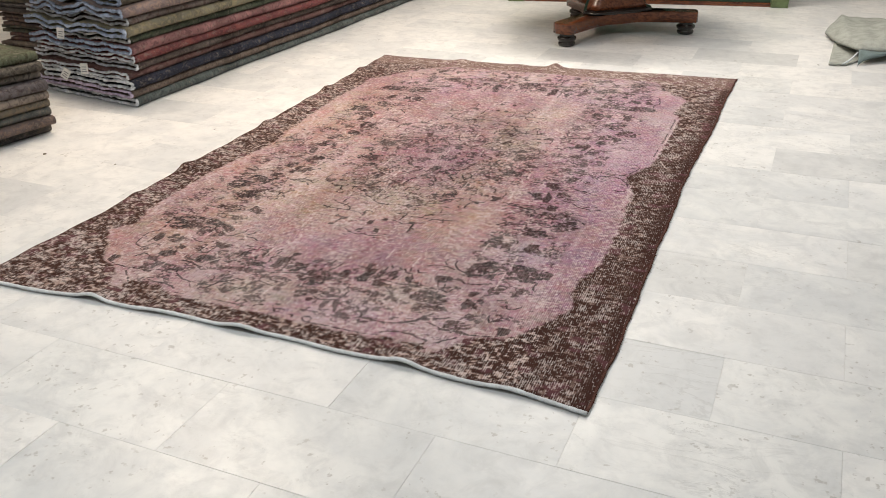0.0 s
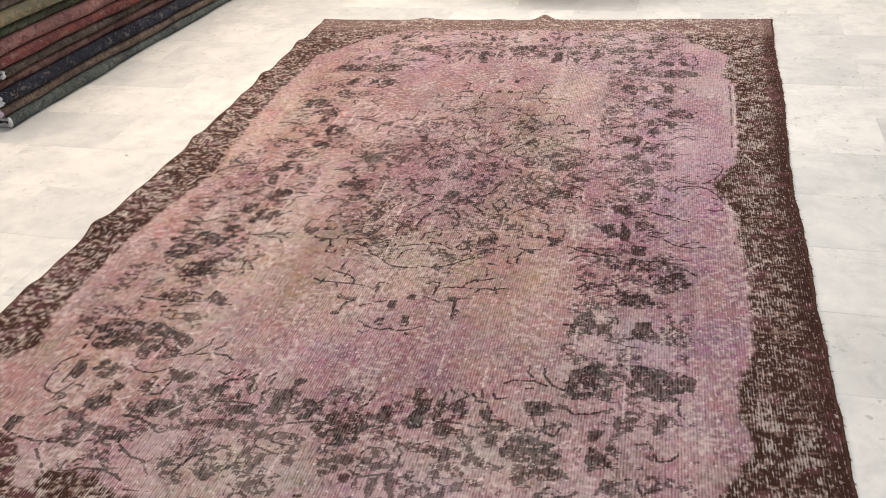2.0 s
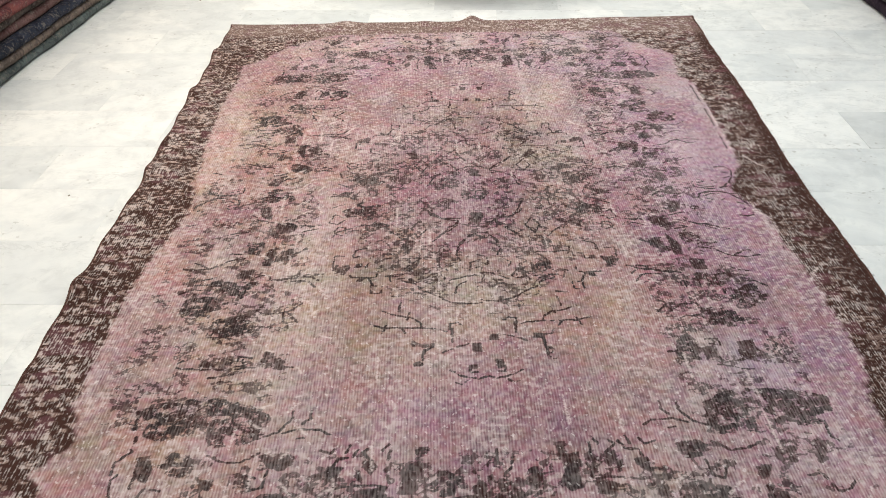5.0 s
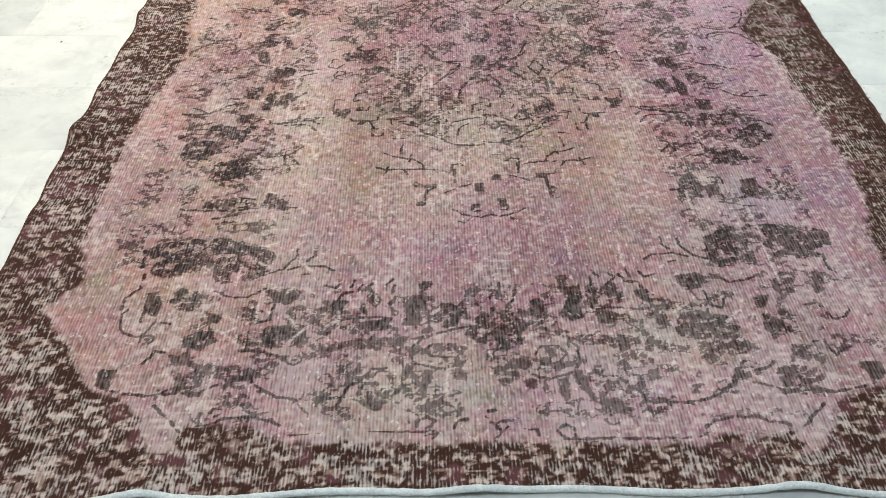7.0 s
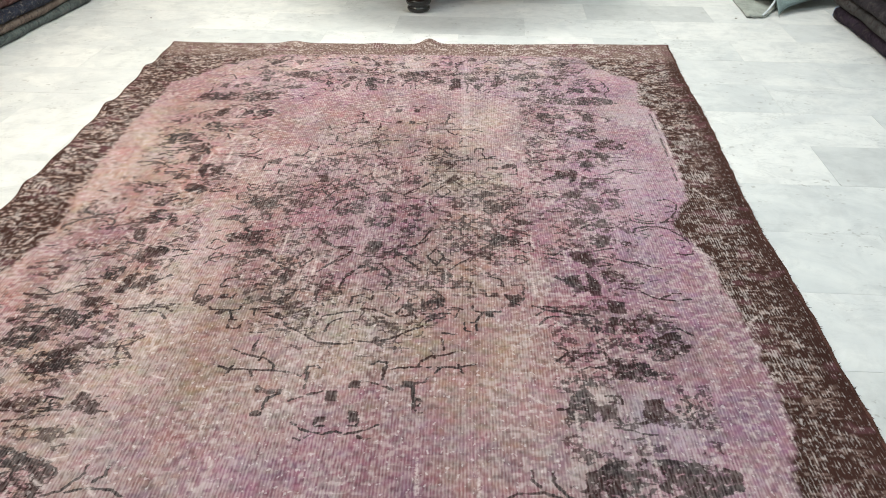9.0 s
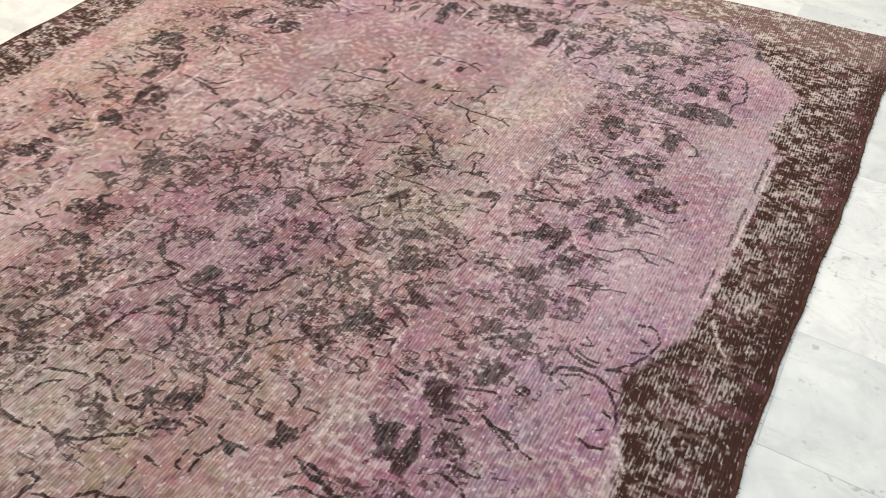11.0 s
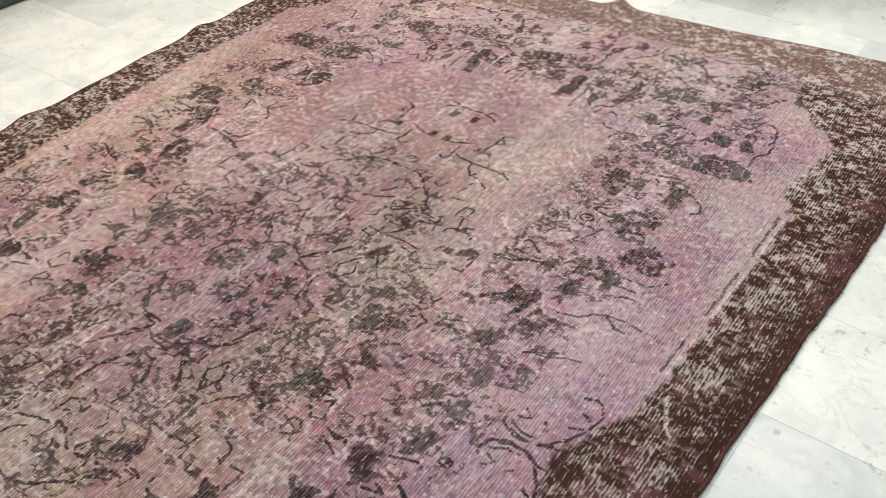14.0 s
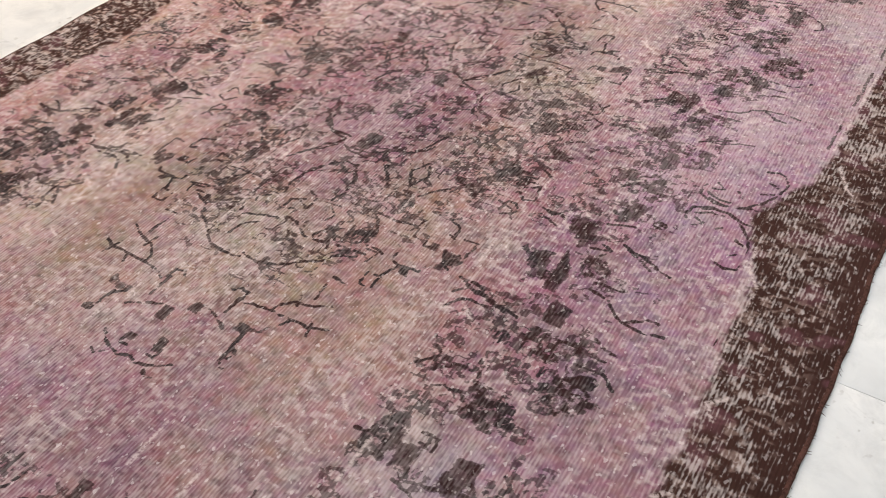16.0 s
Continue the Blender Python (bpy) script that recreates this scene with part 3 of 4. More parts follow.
vine(.004, .181, -.620, .188, -.645)
vine(.004, .201, -.574, .206, -.615)
vine(.005, .233, -.657, .244, -.692)
vine(.004, .189, -.693, .200, -.674)
vine(.007, .088, -.678, .088, -.719)
vine(.004, .064, -.669, .075, -.659, .092, -.662, .092, -.681)
vine(.010, .148, -.741, .152, -.775, .153, -.809)
vine(.006, .131, -.732, .150, -.746)
bloom(.65, .121, -.718, .163, -.721, .179, -.703, .174, -.731, .126, -.741)
vine(.006, .155, -.775, .171, -.787, .161, -.797)
vine(.005, .152, -.809, .168, -.817)
vine(.005, .054, -.726, .076, -.734, .110, -.750)
bloom(.6, .055, .059, .106, .078, .141, .028, .114, -.007, .075, .007)
bloom(.6, .060, -.075, .117, -.056, .134, -.104, .093, -.120)
bloom(.55, .180, .117, .242, .138, .275, .067, .230, .048)
bloom(.6, .273, .121, .328, .105, .336, .018, .292, .023)
vine(.004, .167, -.178, .189, -.220, .171, -.264, .149, -.222, .167, -.178)
vine(.004, .077, -.397, .097, -.409, .093, -.432)
vine(.004, .010, -.374, .037, -.386, .036, -.422, .015, -.411)
vine(.005, .673, -.088, .668, -.073, .672, -.053, .704, -.037, .737, -.039, .758, -.053, .782, -.081, .798, -.117, .804, -.155, .794, -.184, .776, -.189, .757, -.183)
vine(.004, .682, -.066, .710, -.052, .736, -.052)
vine(.004, .690, -.011, .715, -.020, .742, -.020, .769, -.006, .800, -.004)
vine(.004, .770, -.107, .793, -.119)
vine(.004, .773, -.149, .791, -.141)
vine(.004, .729, -.094, .745, -.080)
vine(.004, .687, -.080, .706, -.088, .690, -.103)
bloom(.9, .479, -.302, .502, -.305, .503, -.340, .537, -.353, .508, -.379, .471, -.342, .473, -.314)
vine(.006, .402, -.476, .417, -.455, .454, -.461, .500, -.474)
vine(.006, .395, -.438, .431, -.441, .454, -.452)
bloom(.8, .489, -.194, .520, -.176, .534, -.216, .522, -.241, .495, -.220)
vine(.006, .606, -.219, .635, -.237, .670, -.259)

vine(.005, .064, -.197, .088, -.231, .114, -.254, .125, -.271)
vine(.004, .059, -.171, .072, -.169, .109, -.169, .138, -.147, .145, -.124)
vine(.004, .038, -.256, .051, -.282, .065, -.307, .070, -.341)
bloom(.8, .170, -.281, .198, -.269, .215, -.320, .191, -.327)
bloom(.75, .149, -.436, .182, -.392, .205, -.428, .187, -.453, .162, -.457)
vine(.005, .200, -.446, .229, -.454, .241, -.458)
vine(.004, .109, -.480, .111, -.459, .129, -.467, .132, -.485, .117, -.489)
vine(.004, .134, -.465, .161, -.482)
bloom(.8, .271, .048, .298, .095, .360, .102, .381, .070, .338, .032, .294, .006)
bloom(.8, .295, -.107, .332, -.107, .338, -.137, .311, -.145)
vine(.004, .360, -.240, .364, -.210, .381, -.206, .391, -.227, .383, -.243, .367, -.249)
vine(.004, .440, -.194, .454, -.204, .469, -.194, .482, -.205)
vine(.007, .364, -.391, .371, -.417)
vine(.004, .340, -.406, .352, -.427, .367, -.435)
vine(.006, .452, -.306, .473, -.331, .489, -.350)
vine(.005, .476, -.308, .501, -.327, .513, -.357)
bloom(.85, .520, -.321, .540, -.316, .546, -.356, .532, -.360)
bloom(.8, .512, -.187, .545, -.178, .558, -.239, .534, -.264)

# inner edge of the brown border, with its scallops
FIELD = (-.905, -.941, -.859, -1.069, -.926, -1.141, -.886, -1.198, -.842, -1.230, -.804, -1.303, -.761, -1.359, -.705, -1.373, -.658, -1.426, -.626, -1.499,
         -.589, -1.500, -.586, -1.459, -.567, -1.443, -.450, -1.451, -.395, -1.488, -.044, -1.498, .325, -1.509, .375, -1.484, .425, -1.500, .489, -1.482)
FIELD += (.503, -1.531, .524, -1.532, .573, -1.468, .586, -1.428, .639, -1.401, .700, -1.390, .750, -1.330, .800, -1.245, .846, -1.155, .816, -1.060,
          .819, -.990, .840, -.915, .868, -.840, .868, -.500, .866, -.410, .856, -.330, .860, -.200, .834, -.130, .813, -.080, .802, -.020)
FIELD += (.830, .040, .877, .140, .887, .220, .900, .500, .908, .830, .868, .940, .885, 1.010, .903, 1.150, .875, 1.215, .820, 1.245,
          .760, 1.360, .700, 1.470, .000, 1.478, -.550, 1.455, -.660, 1.380, -.744, 1.308, -.854, 1.125, -.905, 1.080, -.888, .950, -.908, .700)
FIELD += (-.893, .310, -.872, .152, -.888, .069, -.850, -.013, -.845, -.132, -.870, -.250, -.898, -.431, -.908, -.573)
depth = inside(U, V, FIELD) + 0.022 * (grain(U, V, 0.022, 0.014, 101) - 0.5)
BROWN = 1 - ramp(depth, -0.008, 0.008)
thread(.004, .905, .82, .902, .66)
thread(.004, .899, .59, .894, .44)
thread(.004, .890, .37, .884, .255)
thread(.004, .836, -.108, .844, -.175, .872, -.21, .866, -.406, .882, -.49, .867, -.656, .864, -.737, .855, -.866)
thread(.004, .911, .20, .936, .14, .966, .11)
thread(.004, -.880, -.132, -.920, -.272, -.906, -.431, -.918, -.573, -.908, -.738, -.906, -.885)
thread(.006, -.893, .70, -.879, .152, -.895, .069, -.862, -.013)
thread(.005, .878, -.49, .906, -.465, .921, -.495, .896, -.515, .878, -.49)
thread(.006, .866, -.685, .896, -.655, .911, -.685, .886, -.705, .866, -.685)
stem(.006, .893, .815, .890, .66)
stem(.006, .887, .59, .882, .44)
stem(.006, .878, .37, .872, .255)
stem(.006, .851, -.395, .852, -.295, .858, -.215)
stem(.006, .854, -.655, .852, -.775, .842, -.875)
stem(.007, -.890, -.566, -.886, -.735, -.885, -.885)

# pale scratches where single wefts have sprung
rng = random.Random(8)
for _ in range(130):
    u, v = rng.choice((-1, -1, -1, 1)) * rng.uniform(.34, .60), rng.uniform(-1.25, 1.2)
    a, n = rng.choice((-1, 1)) * rng.uniform(.3, 1.2), rng.uniform(.015, .050)
    thread(.005, u, v, u + n * math.cos(a), v + n * math.sin(a))
for _ in range(50):
    u, v, n = rng.uniform(-.6, .6), rng.uniform(-1.4, 1.45), rng.uniform(.03, .12)
    thread(.004, u, v, u + rng.uniform(-.004, .004), v + n)

# fine figure of the medallion and of the garland
vines(.62, .01, -.02, .41, .66)
sprigs(24, -.62, .1, .16, 1.1, 4)
sprigs(24, .55, .1, .12, 1.2, 5)
sprigs(24, 0, -1.28, .75, .2, 6)
sprigs(24, 0, 1.28, .7, .16, 7)
crumbs(.58, -.60, .78, 1.08, 1.46)
crumbs(.55, .42, .70, -.25, 1.10)
crumbs(.50, -.80, -.42, .10, 1.10)
crumbs(.60, -.62, .62, -1.46, -1.10)
crumbs(.55, -.85, -.45, -1.05, .1)
crumbs(.55, .42, .74, -1.35, -.30)

# dye of the field: faded rose, with lilac, salmon and tan drifts
DYE = np.empty((*U.shape, 3), np.float32)
DYE[:] = (0.315, 0.165, 0.168)


def tint(rgb, strength, u, v, ru, rv):
    w = window((u - 1.8 * ru, v - 1.8 * rv, u + 1.8 * ru, v + 1.8 * rv), 0)
    k = strength * np.exp(-np.abs((U[w] - u) / ru) ** 2.4 - np.abs((V[w] - v) / rv) ** 2.4) * (0.7 + 0.6 * grain(U[w], V[w], 0.16, 0.35, int(abs(u * 991 + v * 77)) + 7))
    k = np.clip(k, 0, 1)[..., None]
    DYE[w] = DYE[w] * (1 - k) + np.array(rgb, np.float32) * k


LILAC, SALMON, TAN, MAGENTA, SAGE_DYE = (0.33, 0.178, 0.222), (0.405, 0.215, 0.175), (0.35, 0.203, 0.160), (0.235, 0.098, 0.135), (0.29, 0.235, 0.175)
tint(LILAC, 0.9, 0.72, 0.2, 0.25, 1.1)
tint(LILAC, 0.6, 0.70, -0.9, 0.22, 0.35)
tint(LILAC, 0.7, 0.45, 1.15, 0.35, 0.30)
tint(LILAC, 0.6, -0.35, 1.05, 0.45, 0.16)
tint((0.34, 0.165, 0.235), 0.5, 0.70, 0.25, 0.14, 0.35)
tint(SALMON, 0.9, -0.78, 0.1, 0.20, 0.95)
tint(SALMON, 0.6, -0.70, -1.15, 0.25, 0.22)
tint(SALMON, 0.6, -0.45, 1.35, 0.35, 0.14)
tint(SALMON, 0.35, -0.45, 0.0, 0.14, 0.55)
tint((0.50, 0.36, 0.28), 0.6, -0.72, 0.45, 0.12, 0.16)
tint(TAN, 0.9, -0.34, -0.62, 0.22, 0.38)
tint(TAN, 0.8, 0.32, -0.68, 0.17, 0.28)
tint(TAN, 0.5, 0.05, -0.62, 0.32, 0.22)
tint(TAN, 0.5, 0.24, -0.12, 0.12, 0.26)
tint((0.46, 0.32, 0.27), 0.55, -0.48, -0.45, 0.07, 0.55)
tint((0.46, 0.32, 0.27), 0.45, -0.66, -0.65, 0.14, 0.45)
tint(SAGE_DYE, 0.5, -0.02, -0.52, 0.22, 0.13)
tint(SAGE_DYE, 0.4, 0.08, 0.55, 0.26, 0.16)
tint(SAGE_DYE, 0.5, 0.22, 0.30, 0.14, 0.20)
tint(SAGE_DYE, 0.4, 0.15, -0.25, 0.15, 0.12)
tint((0.35, 0.27, 0.21), 0.6, 0.28, 0.72, 0.12, 0.16)
tint(MAGENTA, 0.8, 0.02, -0.05, 0.16, 0.22)
tint(MAGENTA, 0.55, 0.02, -1.02, 0.22, 0.13)
tint(MAGENTA, 0.45, -0.03, -1.30, 0.45, 0.16)
tint(LILAC, 0.5, 0.32, -1.40, 0.30, 0.10)
tint(LILAC, 0.45, -0.25, -1.02, 0.18, 0.12)
tint(MAGENTA, 0.45, -0.72, -0.18, 0.10, 0.20)
tint(MAGENTA, 0.40, 0.52, -0.30, 0.10, 0.20)
tint((0.34, 0.25, 0.20), 0.7, -0.15, -1.40, 0.20, 0.10)
tint((0.36, 0.28, 0.21), 0.5, 0.30, -1.25, 0.14, 0.08)
tint((0.33, 0.25, 0.27), 0.5, 0.50, -0.85, 0.16, 0.12)
tint((0.46, 0.33, 0.31), 0.60, 0.0, 1.34, 0.80, 0.17)
DYE *= (0.82 + 0.36 * grain(U, V, 0.05, 0.22, 111))[..., None]
for k in range(3):
    DYE[..., k] *= (0.86 + 0.28 * grain(U, V, 0.020, 0.016, 301 + 10 * k)) * (0.88 + 0.24 * grain(U, V, 0.09, 0.07, 341 + 10 * k))

DYE *= np.array((0.88, 0.92, 0.985), np.float32)

# pale and dark crumbs of pile, a centimetre across
crumb_pale = ramp(grain(U, V, 0.011, 0.008, 401, 1), 0.60, 0.74) * (0.35 + 0.65 * ramp(grain(U, V, 0.12, 0.16, 411), 0.35, 0.65))
DYE[:] = DYE * (1 - 0.55 * crumb_pale[..., None]) + np.array((0.56, 0.44, 0.42), np.float32) * (0.55 * crumb_pale[..., None])
crumb_dark = ramp(grain(U, V, 0.012, 0.009, 421, 1), 0.62, 0.76)
DYE *= (1 - 0.26 * crumb_dark)[..., None]

# brown of the border, with paler crumbs of the old figure
fleck = ramp(grain(U, V, 0.022, 0.013, 121), 0.58, 0.68) * ramp(grain(U, V, 0.010, 0.008, 125), 0.40, 0.60)
fleck = np.maximum(fleck, 0.8 * ramp(grain(U, V, 0.012, 0.008, 131, 1), 0.68, 0.80))
fleck = fleck * np.where(V > 1.45, 1.3, 1.0) * (0.5 + 0.7 * grain(U, V, 0.25, 0.25, 141)) * np.where(U > 0.8, 0.62 + 0.6 * ramp(V, 0.3, 1.0), 1.3) * ramp(right - U, 0.02, 0.06)
brown = np.array((0.050, 0.023, 0.018), np.float32) * (0.8 + 0.4 * grain(U, V, 0.08, 0.10, 151))[..., None]
brown = brown * (1 - 0.8 * fleck[..., None]) + np.array((0.34, 0.235, 0.20), np.float32) * (0.8 * fleck[..., None])
# the border's brown is mixed paler towards the far end
far_pale = 0.60 * ramp(V, 1.38, 1.50)[..., None]
brown = brown * (1 - far_pale) + np.array((0.25, 0.17, 0.145), np.float32) * far_pale
plum = ramp(grain(U, V, 0.05, 0.04, 161), 0.62, 0.75)[..., None] * 0.5
brown = brown * (1 - plum) + np.array((0.15, 0.062, 0.075), np.float32) * plum
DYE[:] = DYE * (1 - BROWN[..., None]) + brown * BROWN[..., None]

# where the pile is worn down to the foundation
WEAR = 0.27 + 0.50 * ramp(grain(U, V, 0.10, 0.24, 171), 0.35, 0.70) + 0.25 * ramp(grain(U, V, 0.03, 0.12, 181), 0.5, 0.8)


WEAR = WEAR + 0.30 * (1 - ramp(V, -1.35, -0.95)) + 0.22 * ramp(U, 0.35, 0.65) * ramp(V, -0.1, 0.3)


def worn(amount, u, v, ru, rv):
    w = window((u - 2.2 * ru, v - 2.2 * rv, u + 2.2 * ru, v + 2.2 * rv), 0)
    WEAR[w] = np.maximum(WEAR[w], amount * np.exp(-((U[w] - u) / ru) ** 2 - ((V[w] - v) / rv) ** 2) * (0.6 + 0.6 * grain(U[w], V[w], 0.02, 0.08, 191)))


worn(1.3, 0.24, 0.95, 0.028, 0.75)
worn(0.9, 0.40, 1.20, 0.020, 0.45)
worn(1.0, 0.60, 0.80, 0.10, 0.45)
worn(1.0, 0.55, -0.98, 0.05, 0.22)
worn(1.0, -0.42, -0.72, 0.03, 0.14)
worn(0.8, 0.02, -1.0, 0.05, 0.45)
worn(0.9, -0.48, -1.05, 0.05, 0.12)
worn(0.8, 0.46, 0.52, 0.16, 0.20)
worn(0.8, -0.05, -1.55, 0.9, 0.10)
worn(0.5, 0.96, -0.3, 0.03, 1.2)
worn(0.7, -0.70, 0.45, 0.16, 0.22)
worn(0.9, 0.72, -0.05, 0.10, 0.22)
worn(0.9, 0.28, -1.38, 0.02, 0.10)
worn(0.9, -0.35, -1.38, 0.05, 0.06)
WEAR = WEAR * (1 - BROWN) + BROWN * np.clip((0.04 + 0.55 * WEAR * ramp(grain(U, V, 0.032, 0.022, 261), 0.42, 0.62) + 0.40 * fleck) * ramp(right - U, 0.02, 0.07), 0, 1)
INK = INK * (1 - 0.75 * BROWN)


def rug_material():
    """Dyed weave: pale warps show through in straight broken lines along the rug."""
    m = Nodes("worn_overdyed_weave", 0.95, 0.06)
    p = m.coords()
    x = m.split(p)[0]
    dye, ink, wear, brown, pale = m.attribute("dye", "Color"), m.attribute("ink"), m.attribute("wear"), m.attribute("brown"), m.attribute("pale")
    crumb = m.noise(m.scaled(p, 1.0, 1.2, 1.0), 150.0, 1.0, 0.5)
    wander = m.noise(m.scaled(p, 4.0, 0.8, 1.0), 2.0, 2.0)
    jitter = m.noise(m.scaled(p, 110.0, 5.0, 1.0), 1.0, 1.0)
    phase = m.math("ADD", m.math("MULTIPLY", x, 2 * math.pi / 0.0062), m.math("MULTIPLY_ADD", jitter, 1.3, m.math("MULTIPLY", wander, 5.0)))
    warp = m.math("MULTIPLY_ADD", m.math("SINE", phase), 0.5, 0.5)
    knots = m.noise(m.scaled(p, 130.0, 95.0, 1.0), 1.0, 1.0, 0.5)
    dashes = m.noise(m.scaled(p, 175.0, 42.0, 1.0), 1.0, 1.0, 0.5)
    figure = m.step(m.math("MULTIPLY_ADD", m.math("SUBTRACT", crumb, 0.5), 0.5, ink), 0.30, 0.46)
    tone = m.noise(p, 12.0, 3.0)
    dark = m.mix(m.step(tone, 0.4, 0.62), (0.034, 0.014, 0.013), (0.020, 0.015, 0.016))
    c = m.mix(m.math("MULTIPLY", figure, m.step(ink, 0.35, 0.85, 0.66, 0.97)), dye, dark)
    # shade in the furrows between the threads, darkened into the colour
    furrow_shade = m.step(warp, 0.0, 0.8, 0.25, 0.0)
    c = m.mix(furrow_shade, c, m.mix(1.0, c, (0.46, 0.39, 0.41), "MULTIPLY"))
    # threads laid bare, in streaks broken where knots still hold
    bare = m.math("MULTIPLY_ADD", m.math("SUBTRACT", dashes, 0.5), 1.3, m.math("MULTIPLY", wear, 0.55))
    bare = m.math("MULTIPLY_ADD", m.math("SUBTRACT", knots, 0.5), 0.7, bare)
    bare = m.math("MULTIPLY_ADD", m.math("SUBTRACT", warp, 0.5), 0.24, bare)
    streak = m.mix(brown, m.step(bare, 0.0, 0.80, 0.0, 0.38), m.step(bare, 0.10, 0.60, 0.0, 0.50))
    streak = m.math("MULTIPLY", streak, m.step(figure, 0.0, 1.0, 1.0, 0.46))
    cream = m.mix(m.step(brown, 0.0, 1.0, 0.22, 0.12), (0.74, 0.66, 0.63), dye)
    c = m.mix(streak, c, cream)
    speck = m.math("MULTIPLY", m.step(m.noise(m.scaled(p, 105.0, 75.0, 1.0), 1.0, 1.0, 0.5), 0.64, 0.72), m.step(figure, 0.0, 1.0, 0.42, 0.30))
    c = m.mix(m.math("MULTIPLY", speck, m.step(brown, 0.0, 1.0, 1.0, 0.6)), c, (0.80, 0.71, 0.69))
    # broken streaks of shade along the threads, also put into the colour
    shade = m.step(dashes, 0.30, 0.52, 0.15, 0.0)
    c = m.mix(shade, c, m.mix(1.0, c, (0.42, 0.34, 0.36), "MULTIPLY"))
    c = m.mix(m.math("MULTIPLY", m.math("MULTIPLY", pale, 0.85), m.step(crumb, 0.3, 0.55)), c, (0.68, 0.56, 0.53))
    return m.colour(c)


def sheet(name, x, y, z, material, parent, label=""):
    """A closed, thin cloth from a grid of places; it rests on the floor."""
    ny, nx = x.shape
    top = np.stack((x, y, z), -1).reshape(-1, 3)
    i, j = np.meshgrid(np.arange(nx - 1), np.arange(ny - 1))
    a = (j * nx + i).ravel()
    quads = np.stack((a, a + 1, a + 1 + nx, a + nx), 1)
    rim = np.concatenate((np.arange(nx), np.arange(1, ny) * nx + nx - 1, (ny - 1) * nx + np.arange(nx - 2, -1, -1), np.arange(ny - 2, 0, -1) * nx))
    low = top[rim].copy()
    low[:, 2] = np.maximum(low[:, 2] - 0.008, 0.0006)
    base = len(top)
    k = np.arange(len(rim))
    n = (k + 1) % len(rim)
    skirt = np.stack((rim[n], rim[k], base + k, base + n), 1)
    verts, faces = np.concatenate((top, low)), np.concatenate((quads, skirt))
    me = bpy.data.meshes.new(name)
    me.vertices.add(len(verts))
    me.vertices.foreach_set("co", verts.astype(np.float32).ravel())
    me.loops.add(faces.size)
    me.loops.foreach_set("vertex_index", faces.astype(np.int32).ravel())
    me.polygons.add(len(faces))
    me.polygons.foreach_set("loop_start", np.arange(0, faces.size, 4, dtype=np.int32))
    me.update(calc_edges=True)
    me.materials.append(material)
    me.shade_smooth()
    ob = new(name, me)
    ob.parent = parent
    return tagged(ob, label), rim


rug = thing("rug", RUG, "worn overdyed pink floral rug with brown border on marble floor", "rug")
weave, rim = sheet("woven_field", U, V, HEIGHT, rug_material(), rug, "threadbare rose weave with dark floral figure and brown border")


def store(name, values):
    data = np.concatenate((values.reshape(-1), values.reshape(-1)[rim])).astype(np.float32)
    weave.data.attributes.new(name, "FLOAT", "POINT").data.foreach_set("value", data)


for key, values in (("ink", INK), ("wear", WEAR), ("brown", BROWN), ("pale", PALE)):
    store(key, values)
flat = DYE.reshape(-1, 3)
flat = np.concatenate((flat, flat[rim]))
flat = np.concatenate((flat, np.ones((len(flat), 1))), 1).astype(np.float32)
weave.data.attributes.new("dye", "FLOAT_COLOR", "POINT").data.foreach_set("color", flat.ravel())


def cord(name, path, radius, squash, material, parent, label="", seed=3, n=8):
    """A soft rolled edge that follows a path, a little uneven."""
    bm = bmesh.new()
    rng = random.Random(seed)
    rings = []
    for i, p in enumerate(path):
        a, b = path[max(i - 1, 0)], path[min(i + 1, len(path) - 1)]
        along = (b - a).normalized()
        side = along.cross(Vector((0, 0, 1))).normalized()
        r = radius * (0.88 + 0.24 * rng.random())
        rings.append([bm.verts.new(p + side * (r * math.cos(2 * math.pi * k / n)) + Vector((0, 0, 1)) * (r * squash * math.sin(2 * math.pi * k / n))) for k in range(n)])
    for a, b in zip(rings, rings[1:]):
        for k in range(n):
            bm.faces.new((a[k], a[(k + 1) % n], b[(k + 1) % n], b[k]))
    bm.faces.new(rings[0][::-1])
    bm.faces.new(rings[-1])
    bmesh.ops.recalc_face_normals(bm, faces=bm.faces)
    return part(name, bm, material, parent, label)


def along_row(j, dv, dz):
    return [Vector((U[j, i], V[j, i] + dv, HEIGHT[j, i] + dz)) for i in range(0, NX, 3)]


def along_column(i, du, dz):
    return [Vector((U[j, i] + du, V[j, i], max(HEIGHT[j, i] + dz, 0.005))) for j in range(0, NY, 3)]


cord("end_selvage", along_row(0, -0.006, -0.0005), 0.0065, 0.8, SELVAGE, rug, "bleached pale blue cotton edge")
cord("side_binding", along_column(NX - 1, -0.003, -0.002), 0.0045, 0.8, BINDING, rug, "dark brown overcast wool side", 5)
cord("side_binding", along_column(0, 0.003, -0.002), 0.0035, 0.8, BINDING, rug, "dark brown overcast wool side", 7)

# loose wool ends along the binding
bm = bmesh.new()
rng = random.Random(12)
for _ in range(150):
    j = rng.randrange(NY)
    p = Vector((U[j, NX - 1], V[j, NX - 1], 0.008))
    q = p + Vector((rng.uniform(0.004, 0.010), rng.uniform(-0.008, 0.008), rng.uniform(-0.005, 0.003)))
    a, b = Vector((0, 0.0012, 0)), Vector((0, 0, 0.0016))
    f = [bm.verts.new(v) for v in (p + a, p - a, p + b, q)]
    for t in ((0, 1, 3), (1, 2, 3), (2, 0, 3)):
        bm.faces.new([f[k] for k in t])
